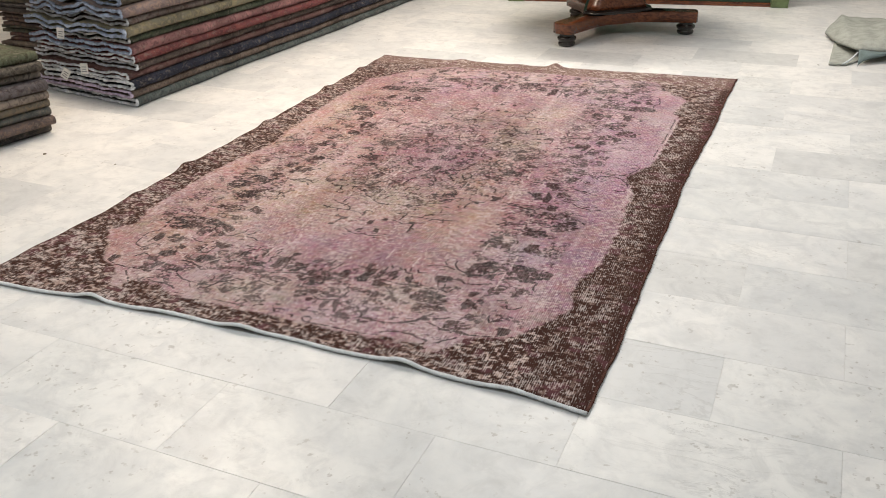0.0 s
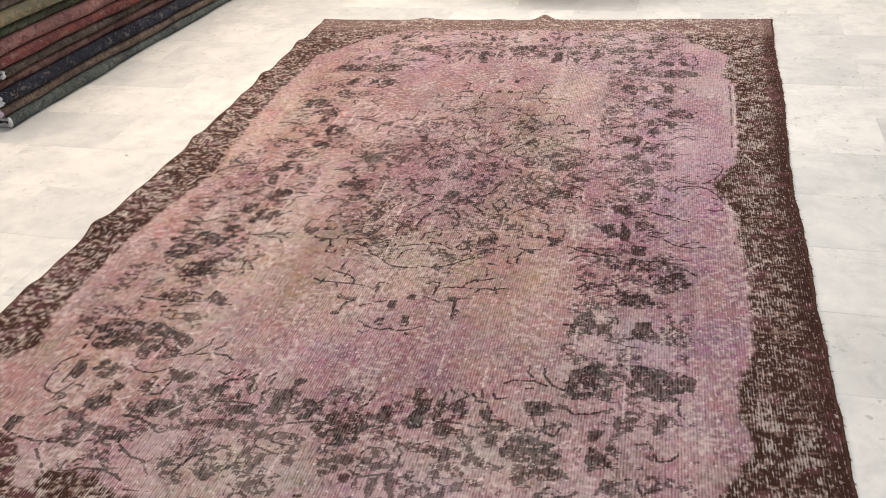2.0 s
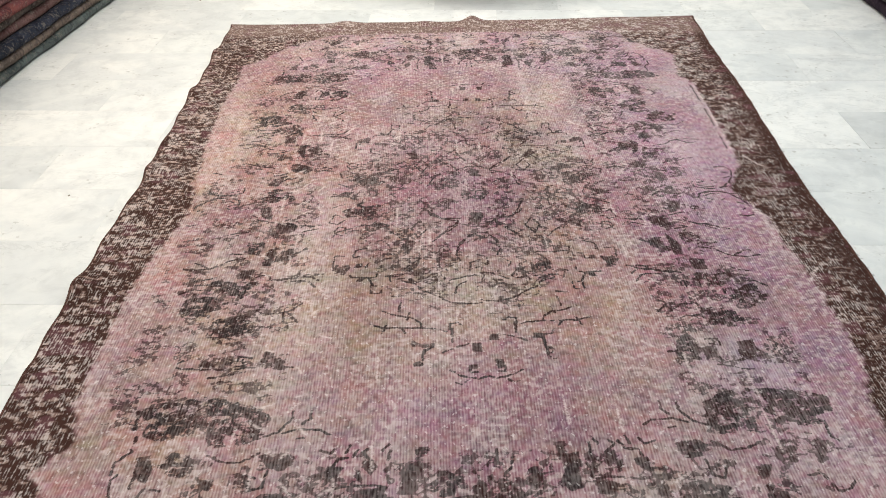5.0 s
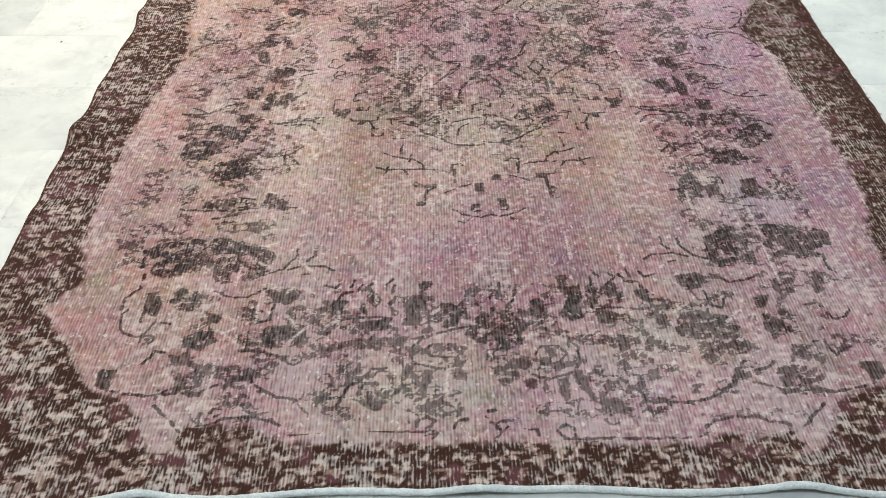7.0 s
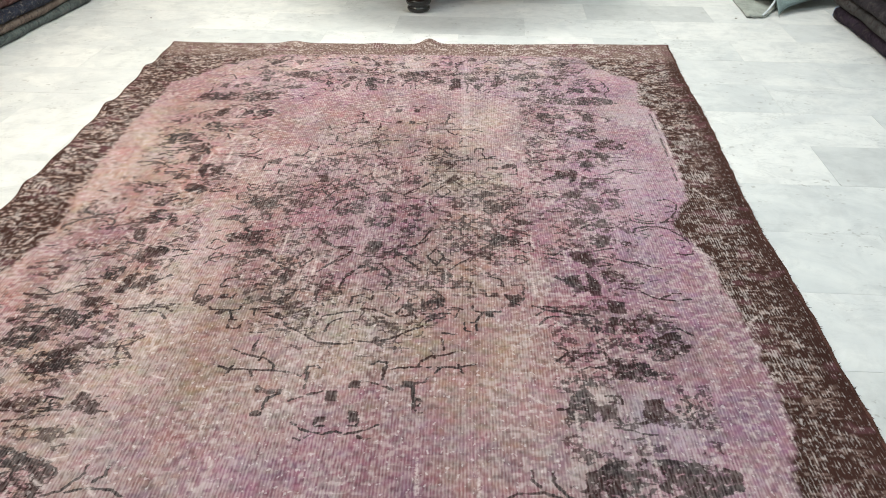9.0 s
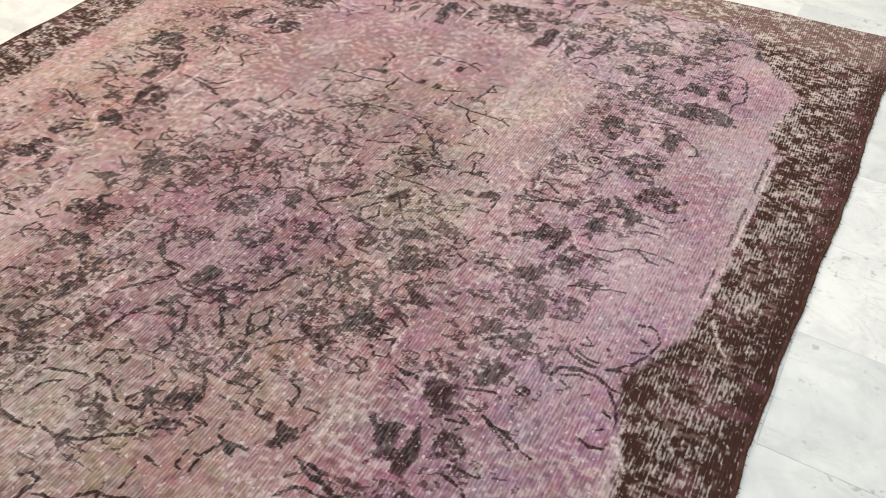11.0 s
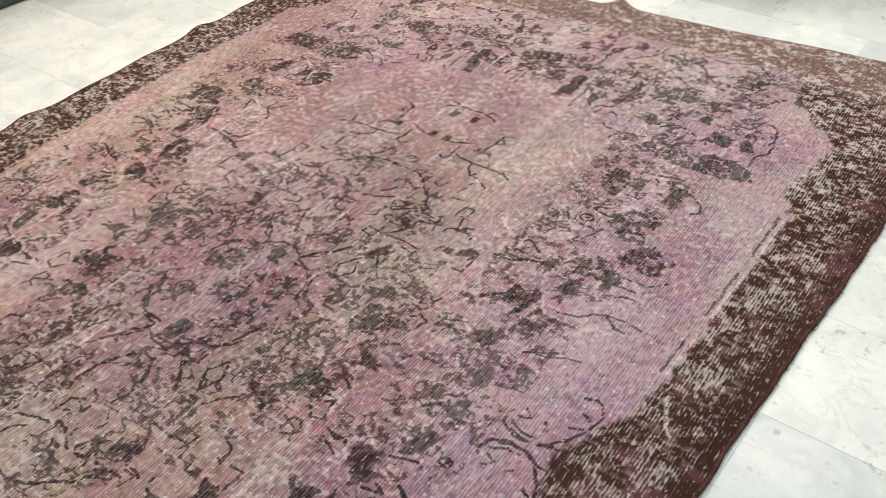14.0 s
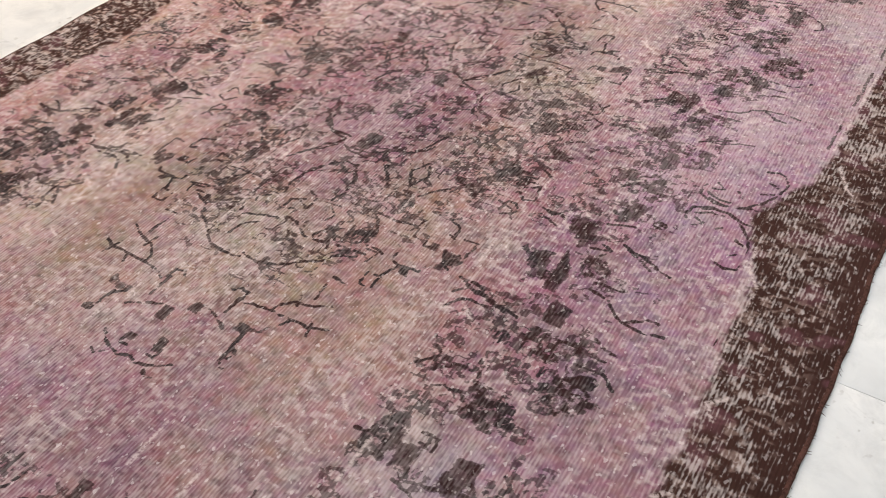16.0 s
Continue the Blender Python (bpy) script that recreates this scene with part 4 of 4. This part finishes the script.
tagged(part("binding_fuzz", bm, BINDING, rug, "frayed brown wool ends", False), kind="stuff")


# ---- stacks of folded carpets ----
def fold_outline(width, low, high, thick, inset, n=16, m=8):
    """Closed outline of a cloth folded once, the fold towards +x at x = -inset."""
    mid, r = (low + high) / 2, (high - low) / 2
    centre = [(-inset - r - (width - inset - r) * (1 - k / n), low) for k in range(n + 1)]
    centre += [(-inset - r + r * math.sin(math.pi * k / m), mid - r * math.cos(math.pi * k / m)) for k in range(1, m)]
    centre += [(-inset - r - (width - inset - r) * (k / n), high) for k in range(n + 1)]
    out, back = [], []
    for i, (x, z) in enumerate(centre):
        a, b = centre[max(i - 1, 0)], centre[min(i + 1, len(centre) - 1)]
        d = math.hypot(b[0] - a[0], b[1] - a[1]) or 1
        nx, nz = (b[1] - a[1]) / d, -(b[0] - a[0]) / d
        out.append((x + nx * thick / 2, z + nz * thick / 2))
        back.append((x - nx * thick / 2, z - nz * thick / 2))
    return out + back[::-1]


def extrude_fold(bm, outline, ys, shape):
    rings = [[bm.verts.new(shape(x, y, z)) for x, z in outline] for y in ys]
    n = len(outline)
    for a, b in zip(rings, rings[1:]):
        for k in range(n):
            bm.faces.new((a[k], a[(k + 1) % n], b[(k + 1) % n], b[k]))
    bm.faces.new(rings[0][::-1])
    bm.faces.new(rings[-1])
    bmesh.ops.recalc_face_normals(bm, faces=bm.faces)


FRINGES = [plain("wool_ends_grey", (0.55, 0.57, 0.60), 0.95, 220.0, 0.4, 0.9, 0.05), plain("wool_ends_cream", (0.64, 0.60, 0.52), 0.95, 220.0, 0.4, 0.9, 0.05),
           plain("wool_ends_blue", (0.34, 0.40, 0.52), 0.95, 220.0, 0.4, 0.9, 0.05), plain("wool_ends_lilac", (0.50, 0.42, 0.54), 0.95, 220.0, 0.4, 0.9, 0.05)]


def carpet_stack(origin, layers, length, width, slope, wave, group, seed, fringed=True, tone=0.70, fleck=1.0):
    """Folded carpets one on another; origin places the stack's foot at its front fold corner."""
    rng = random.Random(seed)
    z0 = 0.0
    total = sum(h for _, h, _ in layers)
    for index, (colour, h, words) in enumerate(layers):
        grey = sum(colour) / 3
        colour = tuple(tone * (0.68 * v + 0.32 * grey) for v in colour)
        material = carpet("carpet_wool", colour, tuple(v * f for v, f in zip(colour, rng.choice(((0.35, 0.35, 0.4), (0.45, 0.35, 0.35), (1.7, 1.5, 1.2))))), fleck)
        shift, start, ph, wide = rng.uniform(-0.045, 0.012), rng.uniform(-0.03, 0.05), rng.uniform(0, 6), width + rng.uniform(-0.06, 0.10)
        base = z0
        ob = thing("folded_carpet", origin @ pose(0, 0, base), words, "carpet", group)

        def shape(x, y, z, shift=shift, start=start, ph=ph, base=base, index=index):
            far = min(1.0, max(0.0, -x - 0.02) / 0.15)
            lift = wave * ((base + z) / total) * far * (0.55 * math.sin(x * 11 + y * 0.6 + index * 0.45) + 0.5 * math.sin(x * 23 + 1.3 + y + index * 0.8) + 0.55 * math.sin(x * 17 + ph) + 0.4 * math.sin(x * 37 + 2 * ph)) * math.exp(-max(y, 0) * 1.3)
            bulge = 0.008 * math.sin(y * 3.1 + ph) + 0.005 * math.sin(y * 8.3 + ph * 2) + 0.003 * math.sin(y * 21 + ph)
            sag = 0.010 * math.sin(y * 2.3 + 0.8) + 0.005 * math.sin(y * 5.9)
            return x + shift + bulge, y + (start - slope * x) * max(0.0, 1 - y / 0.8), z + lift + sag * ((base + z) / total)

        ys = [0.0, 0.02] + [length * k / 34 for k in range(1, 35)]
        thick = h * 0.40
        bm = bmesh.new()
        extrude_fold(bm, fold_outline(wide, thick * 0.52, h - thick * 0.54, thick, 0.0, 26), ys, shape)
        part("carpet_body", bm, material, ob)
        if fringed:
            r = (h - thick * 1.06) / 2
            centre = [(-r - (wide - r) * (1 - k / 60), thick * 0.52) for k in range(61)]
            centre += [(-r + r * math.sin(math.pi * k / 8), h / 2 - r * math.cos(math.pi * k / 8)) for k in range(1, 8)]
            centre += [(-r - (wide - r) * (k / 60), h - thick * 0.54) for k in range(61)]
            path = []
            for k, (x, z) in enumerate(centre):
                p = Vector(shape(x, -0.004, z)) + Vector((rng.uniform(-0.002, 0.002), rng.uniform(-0.010, 0.002), rng.uniform(-0.0018, 0.0018)))
                path.append(p)
            rope("end_fringe", path, thick * 0.42, FRINGES[rng.choice((0, 0, 0, 0, 1, 2, 2, 3))], ob, "woolly pale end", seed + index)
        z0 += h
    return z0


def rope(name, path, radius, material, parent, label, seed, n=6):
    """A woolly cord through points that lie nearly in one upright plane."""
    rng = random.Random(seed)
    bm = bmesh.new()
    rings = []
    for i, p in enumerate(path):
        along = (path[min(i + 1, len(path) - 1)] - path[max(i - 1, 0)]).normalized()
        out = Vector((0, -1, 0))
        side = along.cross(out).normalized()
        r = radius * rng.uniform(0.6, 1.4)
        rings.append([bm.verts.new(p + out * (r * math.cos(2 * math.pi * k / n)) + side * (r * math.sin(2 * math.pi * k / n))) for k in range(n)])
    for a, b in zip(rings, rings[1:]):
        for k in range(n):
            bm.faces.new((a[k], a[(k + 1) % n], b[(k + 1) % n], b[k]))
    bm.faces.new(rings[0][::-1])
    bm.faces.new(rings[-1])
    bmesh.ops.recalc_face_normals(bm, faces=bm.faces)
    return part(name, bm, material, parent, label)


def layer(r, g, b, h, words):
    return ((r, g, b), h, words)


MAIN_STACK = [
    layer(.120, .150, .140, .050, "slate green carpet folded flat at the foot of a stack"),
    layer(.200, .135, .100, .044, "tan brown carpet folded flat in a stack"),
    layer(.030, .036, .065, .052, "navy blue carpet folded flat in a stack"),
    layer(.180, .080, .072, .040, "red-brown carpet folded flat in a stack"),
    layer(.120, .085, .072, .044, "dark brown carpet folded flat in a stack"),
    layer(.170, .036, .042, .042, "dark red carpet folded flat in a stack"),
    layer(.340, .125, .120, .054, "faded rose-red carpet folded flat in a stack"),
    layer(.090, .115, .068, .046, "moss green carpet folded flat in a stack"),
    layer(.190, .175, .110, .050, "olive carpet folded flat in a stack"),
    layer(.210, .165, .145, .046, "taupe carpet folded flat in a stack"),
    layer(.230, .165, .165, .050, "grey-mauve carpet folded flat in a stack"),
    layer(.220, .185, .120, .050, "sand-coloured carpet folded flat in a stack"),
    layer(.110, .120, .150, .050, "grey-blue carpet folded flat in a stack"),
    layer(.180, .140, .110, .050, "brown carpet folded flat in a stack"),
    layer(.120, .130, .105, .050, "grey-green carpet folded flat in a stack"),
    layer(.200, .110, .095, .050, "brick-coloured carpet folded flat at the top of a stack")]
carpet_stack(pose(-1.915, 0.12, 0, 0, 0, -2.1), MAIN_STACK, 3.6, 0.80, 0.12, 0.024, "long stack of folded carpets", 21, True, 0.80, 1.15)

SIDE_STACK = [
    layer(.085, .080, .075, .050, "charcoal carpet folded at the foot of a low stack"),
    layer(.150, .105, .100, .044, "mauve-brown carpet folded in a low stack"),
    layer(.110, .115, .110, .046, "grey patterned carpet folded in a low stack"),
    layer(.160, .130, .095, .042, "brown carpet folded in a low stack"),
    layer(.330, .250, .190, .044, "beige-pink carpet folded in a low stack"),
    layer(.150, .130, .140, .056, "grey-violet carpet folded in a low stack"),
    layer(.170, .140, .110, .046, "light brown carpet folded in a low stack"),
    layer(.130, .110, .085, .044, "brown striped carpet folded in a low stack"),
    layer(.110, .130, .070, .048, "olive green carpet folded at the top of a low stack")]
carpet_stack(pose(-2.375, -2.03, 0, 0, 0, -12.0), SIDE_STACK, 1.70, 0.80, 0.0, 0.0, "low stack of folded carpets", 33, False)

BACK_STACK = [layer(.10 + .03 * (k % 3), .085 + .02 * (k % 2), .085, .050, "dark folded carpet in a stack behind the long one") for k in range(15)]
carpet_stack(pose(-2.86, 0.75, 0, 0, 0, -2.0), BACK_STACK, 3.0, 0.75, 0.0, 0.012, "dark stack of folded carpets", 45, False)

RIGHT_STACK = [
    layer(.060, .034, .062, .070, "dark purple carpet folded at the foot of a stack"),
    layer(.105, .095, .095, .066, "charcoal grey carpet folded in a stack"),
    layer(.062, .048, .058, .052, "dark plum carpet folded in a stack"),
    layer(.150, .155, .105, .050, "olive grey carpet folded in a stack"),
    layer(.040, .046, .130, .060, "deep blue carpet folded in a stack"),
    layer(.075, .065, .060, .050, "dark brown carpet folded in a stack"),
    layer(.220, .180, .130, .052, "sand-coloured carpet folded in a stack"),
    layer(.120, .090, .080, .052, "brown carpet folded in a stack"),
    layer(.090, .095, .100, .052, "grey carpet folded at the top of a stack")]
carpet_stack(pose(1.882, 2.235, 0, 0, 0, 180.5), RIGHT_STACK, 1.25, 0.85, 0.0, 0.016, "stack of dark folded carpets", 57, True, 0.62, 0.42)


# price tags hanging from the carpet ends
def price_tag(m):
    ob = thing("price_tag", m, "small white card price tag hanging from a carpet end", "price tag", "price tags on carpets")
    part("card", box(bmesh.new(), -0.022, 0.022, -0.0008, 0.0008, -0.058, 0.0, 0.0003), CARD, ob, smooth=False)
    for k, w in enumerate((0.014, 0.011, 0.015)):
        part("print_bar", box(bmesh.new(), -w, w, -0.0016, -0.0009, -0.022 - 0.012 * k, -0.018 - 0.012 * k), PRINT, ob, "faint grey print", False)
    return ob


price_tag(pose(-2.39, 0.135, 0.395, -8, 6, 14))
price_tag(pose(-2.26, 0.12, 0.215, -6, 0, 16))
price_tag(pose(-2.40, 0.135, 0.165, -6, 35, 16))


# ---- sage carpet thrown down in folds ----
def draped(name, nu, nv, place, thick, material, parent, label=""):
    """A thick cloth over a unit square; place(a, b) gives the upper side."""
    bm = bmesh.new()
    rows = [[Vector(place(i / nu, j / nv)) for i in range(nu + 1)] for j in range(nv + 1)]
    up = [[bm.verts.new(p) for p in r] for r in rows]
    down = [[bm.verts.new(p - Vector((0, 0, min(thick, p.z - 0.001)))) for p in r] for r in rows]
    for j in range(nv):
        for i in range(nu):
            bm.faces.new((up[j][i], up[j][i + 1], up[j + 1][i + 1], up[j + 1][i]))
            bm.faces.new((down[j + 1][i], down[j + 1][i + 1], down[j][i + 1], down[j][i]))
    for i in range(nu):
        bm.faces.new((up[0][i + 1], up[0][i], down[0][i], down[0][i + 1]))
        bm.faces.new((up[nv][i], up[nv][i + 1], down[nv][i + 1], down[nv][i]))
    for j in range(nv):
        bm.faces.new((up[j][0], up[j + 1][0], down[j + 1][0], down[j][0]))
        bm.faces.new((up[j + 1][nu], up[j][nu], down[j][nu], down[j + 1][nu]))
    bmesh.ops.recalc_face_normals(bm, faces=bm.faces)
    return part(name, bm, material, parent, label)


sage = thing("thrown_carpet", pose(1.475, 2.225, 0), "sage green wool carpet thrown down in loose folds on the floor", "carpet")


def flap(a, b):
    # the corner that lies open on the floor
    return (0.02 * b + a * (0.09 + 0.34 * b), 0.64 * b + 0.012 * a + 0.008 * math.sin(4 * a), 0.011 + 0.022 * a * b + 0.004 * math.sin(9 * b + 4 * a))


FRONT = ((-0.045, 0.80, 0.034), (0.035, 0.46, 0.048), (0.155, 0.115, 0.088), (0.27, 0.150, 0.082), (0.42, 0.235, 0.070), (0.62, 0.30, 0.10))


def mantle(a, b):
    # the doubled part that hangs over it
    k = min(a * 5, 4.999)
    i = int(k)
    p = Vector(FRONT[i]).lerp(Vector(FRONT[i + 1]), k - i)
    q = Vector((0.10 + 0.80 * a, 1.25, 0.05))
    fold = 0.016 * math.sin(8 * a + 4 * b) + 0.010 * math.sin(17 * a - 7 * b) + 0.004 * math.sin(31 * a + 13 * b)
    p = p.lerp(q, b)
    return (p.x, p.y, p.z + 0.085 * math.sin(math.pi * b) * (0.25 + 0.75 * a) + fold * min(1, b * 5) + 0.012 * min(1, b * 12))


def hanging(a, b):
    # the corner that droops from the edge to the floor
    top = Vector((0.155, 0.113, 0.082)).lerp(Vector((0.42, 0.232, 0.064)), a)
    low = Vector((0.16, 0.012, 0.006)).lerp(top, a ** 0.8)
    p = top.lerp(low, b)
    return (p.x, p.y - 0.008 * math.sin(math.pi * b), p.z)


draped("lower_flap", 12, 20, flap, 0.010, SAGE, sage)
draped("upper_fold", 40, 30, mantle, 0.016, SAGE, sage)
draped("turned_corner", 18, 10, hanging, 0.010, SAGE_BACK, sage, "slate green underside turned outwards")
cord("edge_cord", [Vector((0.075 + 0.075 * k / 10, 0.008 + 0.085 * k / 10, 0.012 + 0.055 * (k / 10) ** 1.6)) for k in range(11)], 0.006, 0.9, SELVAGE, sage, "pale overcast edge", 9)
cord("rolled_edge", [Vector((0.004 + 0.007 * k, 0.0, 0.012 + 0.002 * math.sin(k))) for k in range(11)], 0.009, 0.9, SAGE, sage, "tightly rolled cloth edge", 10)


# ---- pedestal table ----
FEET = ((-0.14, 2.22), (0.536, 2.82), (-0.31, 3.115))
CX, CY = sum(f[0] for f in FEET) / 3, sum(f[1] for f in FEET) / 3
table = thing("pedestal_table", pose(CX, CY, 0), "polished walnut pedestal table on a three-footed platform", "table")
BUN = ((0.030, 0.0), (0.044, 0.006), (0.050, 0.018), (0.048, 0.028), (0.040, 0.034), (0.050, 0.040), (0.056, 0.052), (0.053, 0.064), (0.042, 0.070), (0.044, 0.080), (0.044, 0.092))
rims = []
for fx, fy in FEET:
    rims.append((math.atan2(fy - CY, fx - CX), math.hypot(fx - CX, fy - CY)))
    part("bun_foot", lathe(bmesh.new(), [(1.14 * r, z) for r, z in BUN], 28, (fx - CX, fy - CY, 0)), EBONY, table, "black turned bun foot")
rims.sort()
outline = []
for k, (a, r) in enumerate(rims):
    b, _ = rims[(k + 1) % 3]
    b += 2 * math.pi if b < a else 0
    for d in (-0.13, -0.115, -0.06, 0.06, 0.115, 0.13):
        outline.append(((r + (0.075 if abs(d) < 0.12 else 0.02) - (0.012 if abs(d) > 0.1 else 0)) * math.cos(a + d), (r + (0.075 if abs(d) < 0.12 else 0.02) - (0.012 if abs(d) > 0.1 else 0)) * math.sin(a + d)))
    for q in range(1, 12):
        s = a + 0.13 + (b - a - 0.26) * q / 12
        off = min(s - a, b - s)
        rr = min(0.52, ((0.066 / math.sin(off)) ** 3 + 0.175 ** 3) ** (1 / 3))
        outline.append((rr * math.cos(s), rr * math.sin(s)))
part("platform", slab(bmesh.new(), outline, 0.090, 0.158, 0.006), WALNUT, table, "concave-sided walnut platform")
turn = rims[0][0]


def prism(bm, sections):
    """A three-sided block with hollow sides, through rings of (radius, height)."""
    n, rings = 72, []
    for r, z in sections:
        ring = []
        for k in range(n):
            a = 2 * math.pi * k / n
            c = min(0.93, 0.60 / math.cos(a % (2 * math.pi / 3) - math.pi / 3))
            ring.append(bm.verts.new((r * c * math.cos(a + turn), r * c * math.sin(a + turn), z)))
        rings.append(ring)
    for a, b in zip(rings, rings[1:]):
        for k in range(n):
            bm.faces.new((a[k], a[(k + 1) % n], b[(k + 1) % n], b[k]))
    bm.faces.new(rings[0][::-1])
    bm.faces.new(rings[-1])
    return bm


part("base_moulding", prism(bmesh.new(), ((0.30, 0.158), (0.305, 0.170), (0.295, 0.182), (0.27, 0.19))), EBONY, table, "black moulding")
part("column", prism(bmesh.new(), ((0.262, 0.19), (0.25, 0.22), (0.19, 0.30), (0.145, 0.42), (0.13, 0.55), (0.15, 0.66), (0.19, 0.70))), WALNUT, table, "tapered walnut column")
part("tabletop", lathe(bmesh.new(), ((0.60, 0.70), (0.63, 0.70), (0.66, 0.712), (0.665, 0.728), (0.65, 0.742), (0.0, 0.745)), 64), WALNUT, table, "round polished top")

# ---- green painted cabinet at the back ----
cabinet = thing("painted_cabinet", pose(0.10, 3.81, 0, 0, 0, 9), "long dark green painted cabinet with faded green posts", "cabinet")
part("plinth", box(bmesh.new(), -1.15, 1.04, 0.02, 0.50, 0.0, 0.030, 0.004), WALNUT, cabinet, "brown wooden plinth", False)
part("body", box(bmesh.new(), -1.15, 1.04, 0.04, 0.50, 0.030, 0.90, 0.004), GREEN_DARK, cabinet, smooth=False)
for x in (-1.16, 0.92):
    part("corner_post", box(bmesh.new(), x, x + 0.13, -0.01, 0.06, 0.0, 0.90, 0.006), GREEN_PALE, cabinet, "faded green corner post", False)
for k in range(4):
    part("door_panel", box(bmesh.new(), -0.98 + 0.49 * k, -0.54 + 0.49 * k, 0.022, 0.038, 0.10, 0.82, 0.006), GREEN_DARK, cabinet, smooth=False)
part("top_board", box(bmesh.new(), -1.20, 1.09, -0.03, 0.52, 0.90, 0.935, 0.006), WALNUT, cabinet, "brown wooden top", False)

# grit lying on the floor
rng = random.Random(77)
for x, y, s in ((-1.83, -0.63, 0.010), (-1.42, -0.62, 0.005), (1.42, 2.21, 0.006), (-1.42, 1.98, 0.006), (-1.30, -0.05, 0.004)):
    bm = bmesh.new()
    bmesh.ops.create_icosphere(bm, subdivisions=1, radius=s)
    for v in bm.verts:
        v.co = Vector((v.co.x * rng.uniform(0.7, 1.4), v.co.y * rng.uniform(0.6, 1.0), (v.co.z + s) * 0.35))
    ob = link_mesh("floor_crumb", bm, GRIT)
    ob.matrix_world = pose(x, y, 0, 0, 0, rng.uniform(0, 180))
    tagged(ob, "small brown crumb lying on the marble floor", "crumb", "crumbs on the floor")

# ---- marble tiles, last ----
TILE, GAP = 0.305, 0.0007
GREY = {(4, 5), (2, 1), (2, 11), (-1, 10), (5, 2)}
PALE_GREY = {(2, 3), (2, -1), (0, -3), (1, -2), (2, -3), (4, -1), (3, -2), (3, -4), (-2, -4), (-1, -4), (6, -3), (-5, 9), (5, 12), (1, 12)}


def tile_mesh(name, material):
    bm = box(bmesh.new(), GAP / 2, 2 * TILE - GAP / 2, GAP / 2, TILE - GAP / 2, -0.010, 0.0)
    top = [e for e in bm.edges if all(v.co.z > -0.001 for v in e.verts)]
    bmesh.ops.bevel(bm, geom=top, offset=0.0003, segments=1, affect="EDGES")
    me = bpy.data.meshes.new(name)
    bm.to_mesh(me)
    bm.free()
    me.materials.append(material)
    return me


TILES = [tile_mesh("tile", m) for m in MARBLE]
rng = random.Random(5)
rest = [bmesh.new() for _ in MARBLE]
cells = []
for r in range(-13, 22):
    for c in range(-16, 14):
        if (c + r) % 2 == 0:
            continue
        x, y = 0.08 + TILE * c, -1.2266 + TILE * r
        if x < X0 or x + 2 * TILE > X1 or y < Y0 or y + TILE > Y1:
            continue
        kind = 2 if (c, r) in GREY else 1 if (c, r) in PALE_GREY else rng.choice((0, 0, 0, 0, 0, 1))
        cells.append((math.hypot((x + TILE) / 0.85, y - 0.1), x, y, kind))
cells.sort()
for k, (_, x, y, kind) in enumerate(cells):
    lift = rng.uniform(-0.0004, 0.0004)
    if k < 300:
        ob = new("tile", TILES[kind])
        ob.matrix_world = pose(x, y, lift)
        ob.parent = floor
    else:
        box(rest[kind], x + GAP / 2, x + 2 * TILE - GAP / 2, y + GAP / 2, y + TILE - GAP / 2, -0.010, lift)
for kind, bm in enumerate(rest):
    ob = tagged(link_mesh("tiles", bm, MARBLE[kind], floor, "", False), kind="stuff")
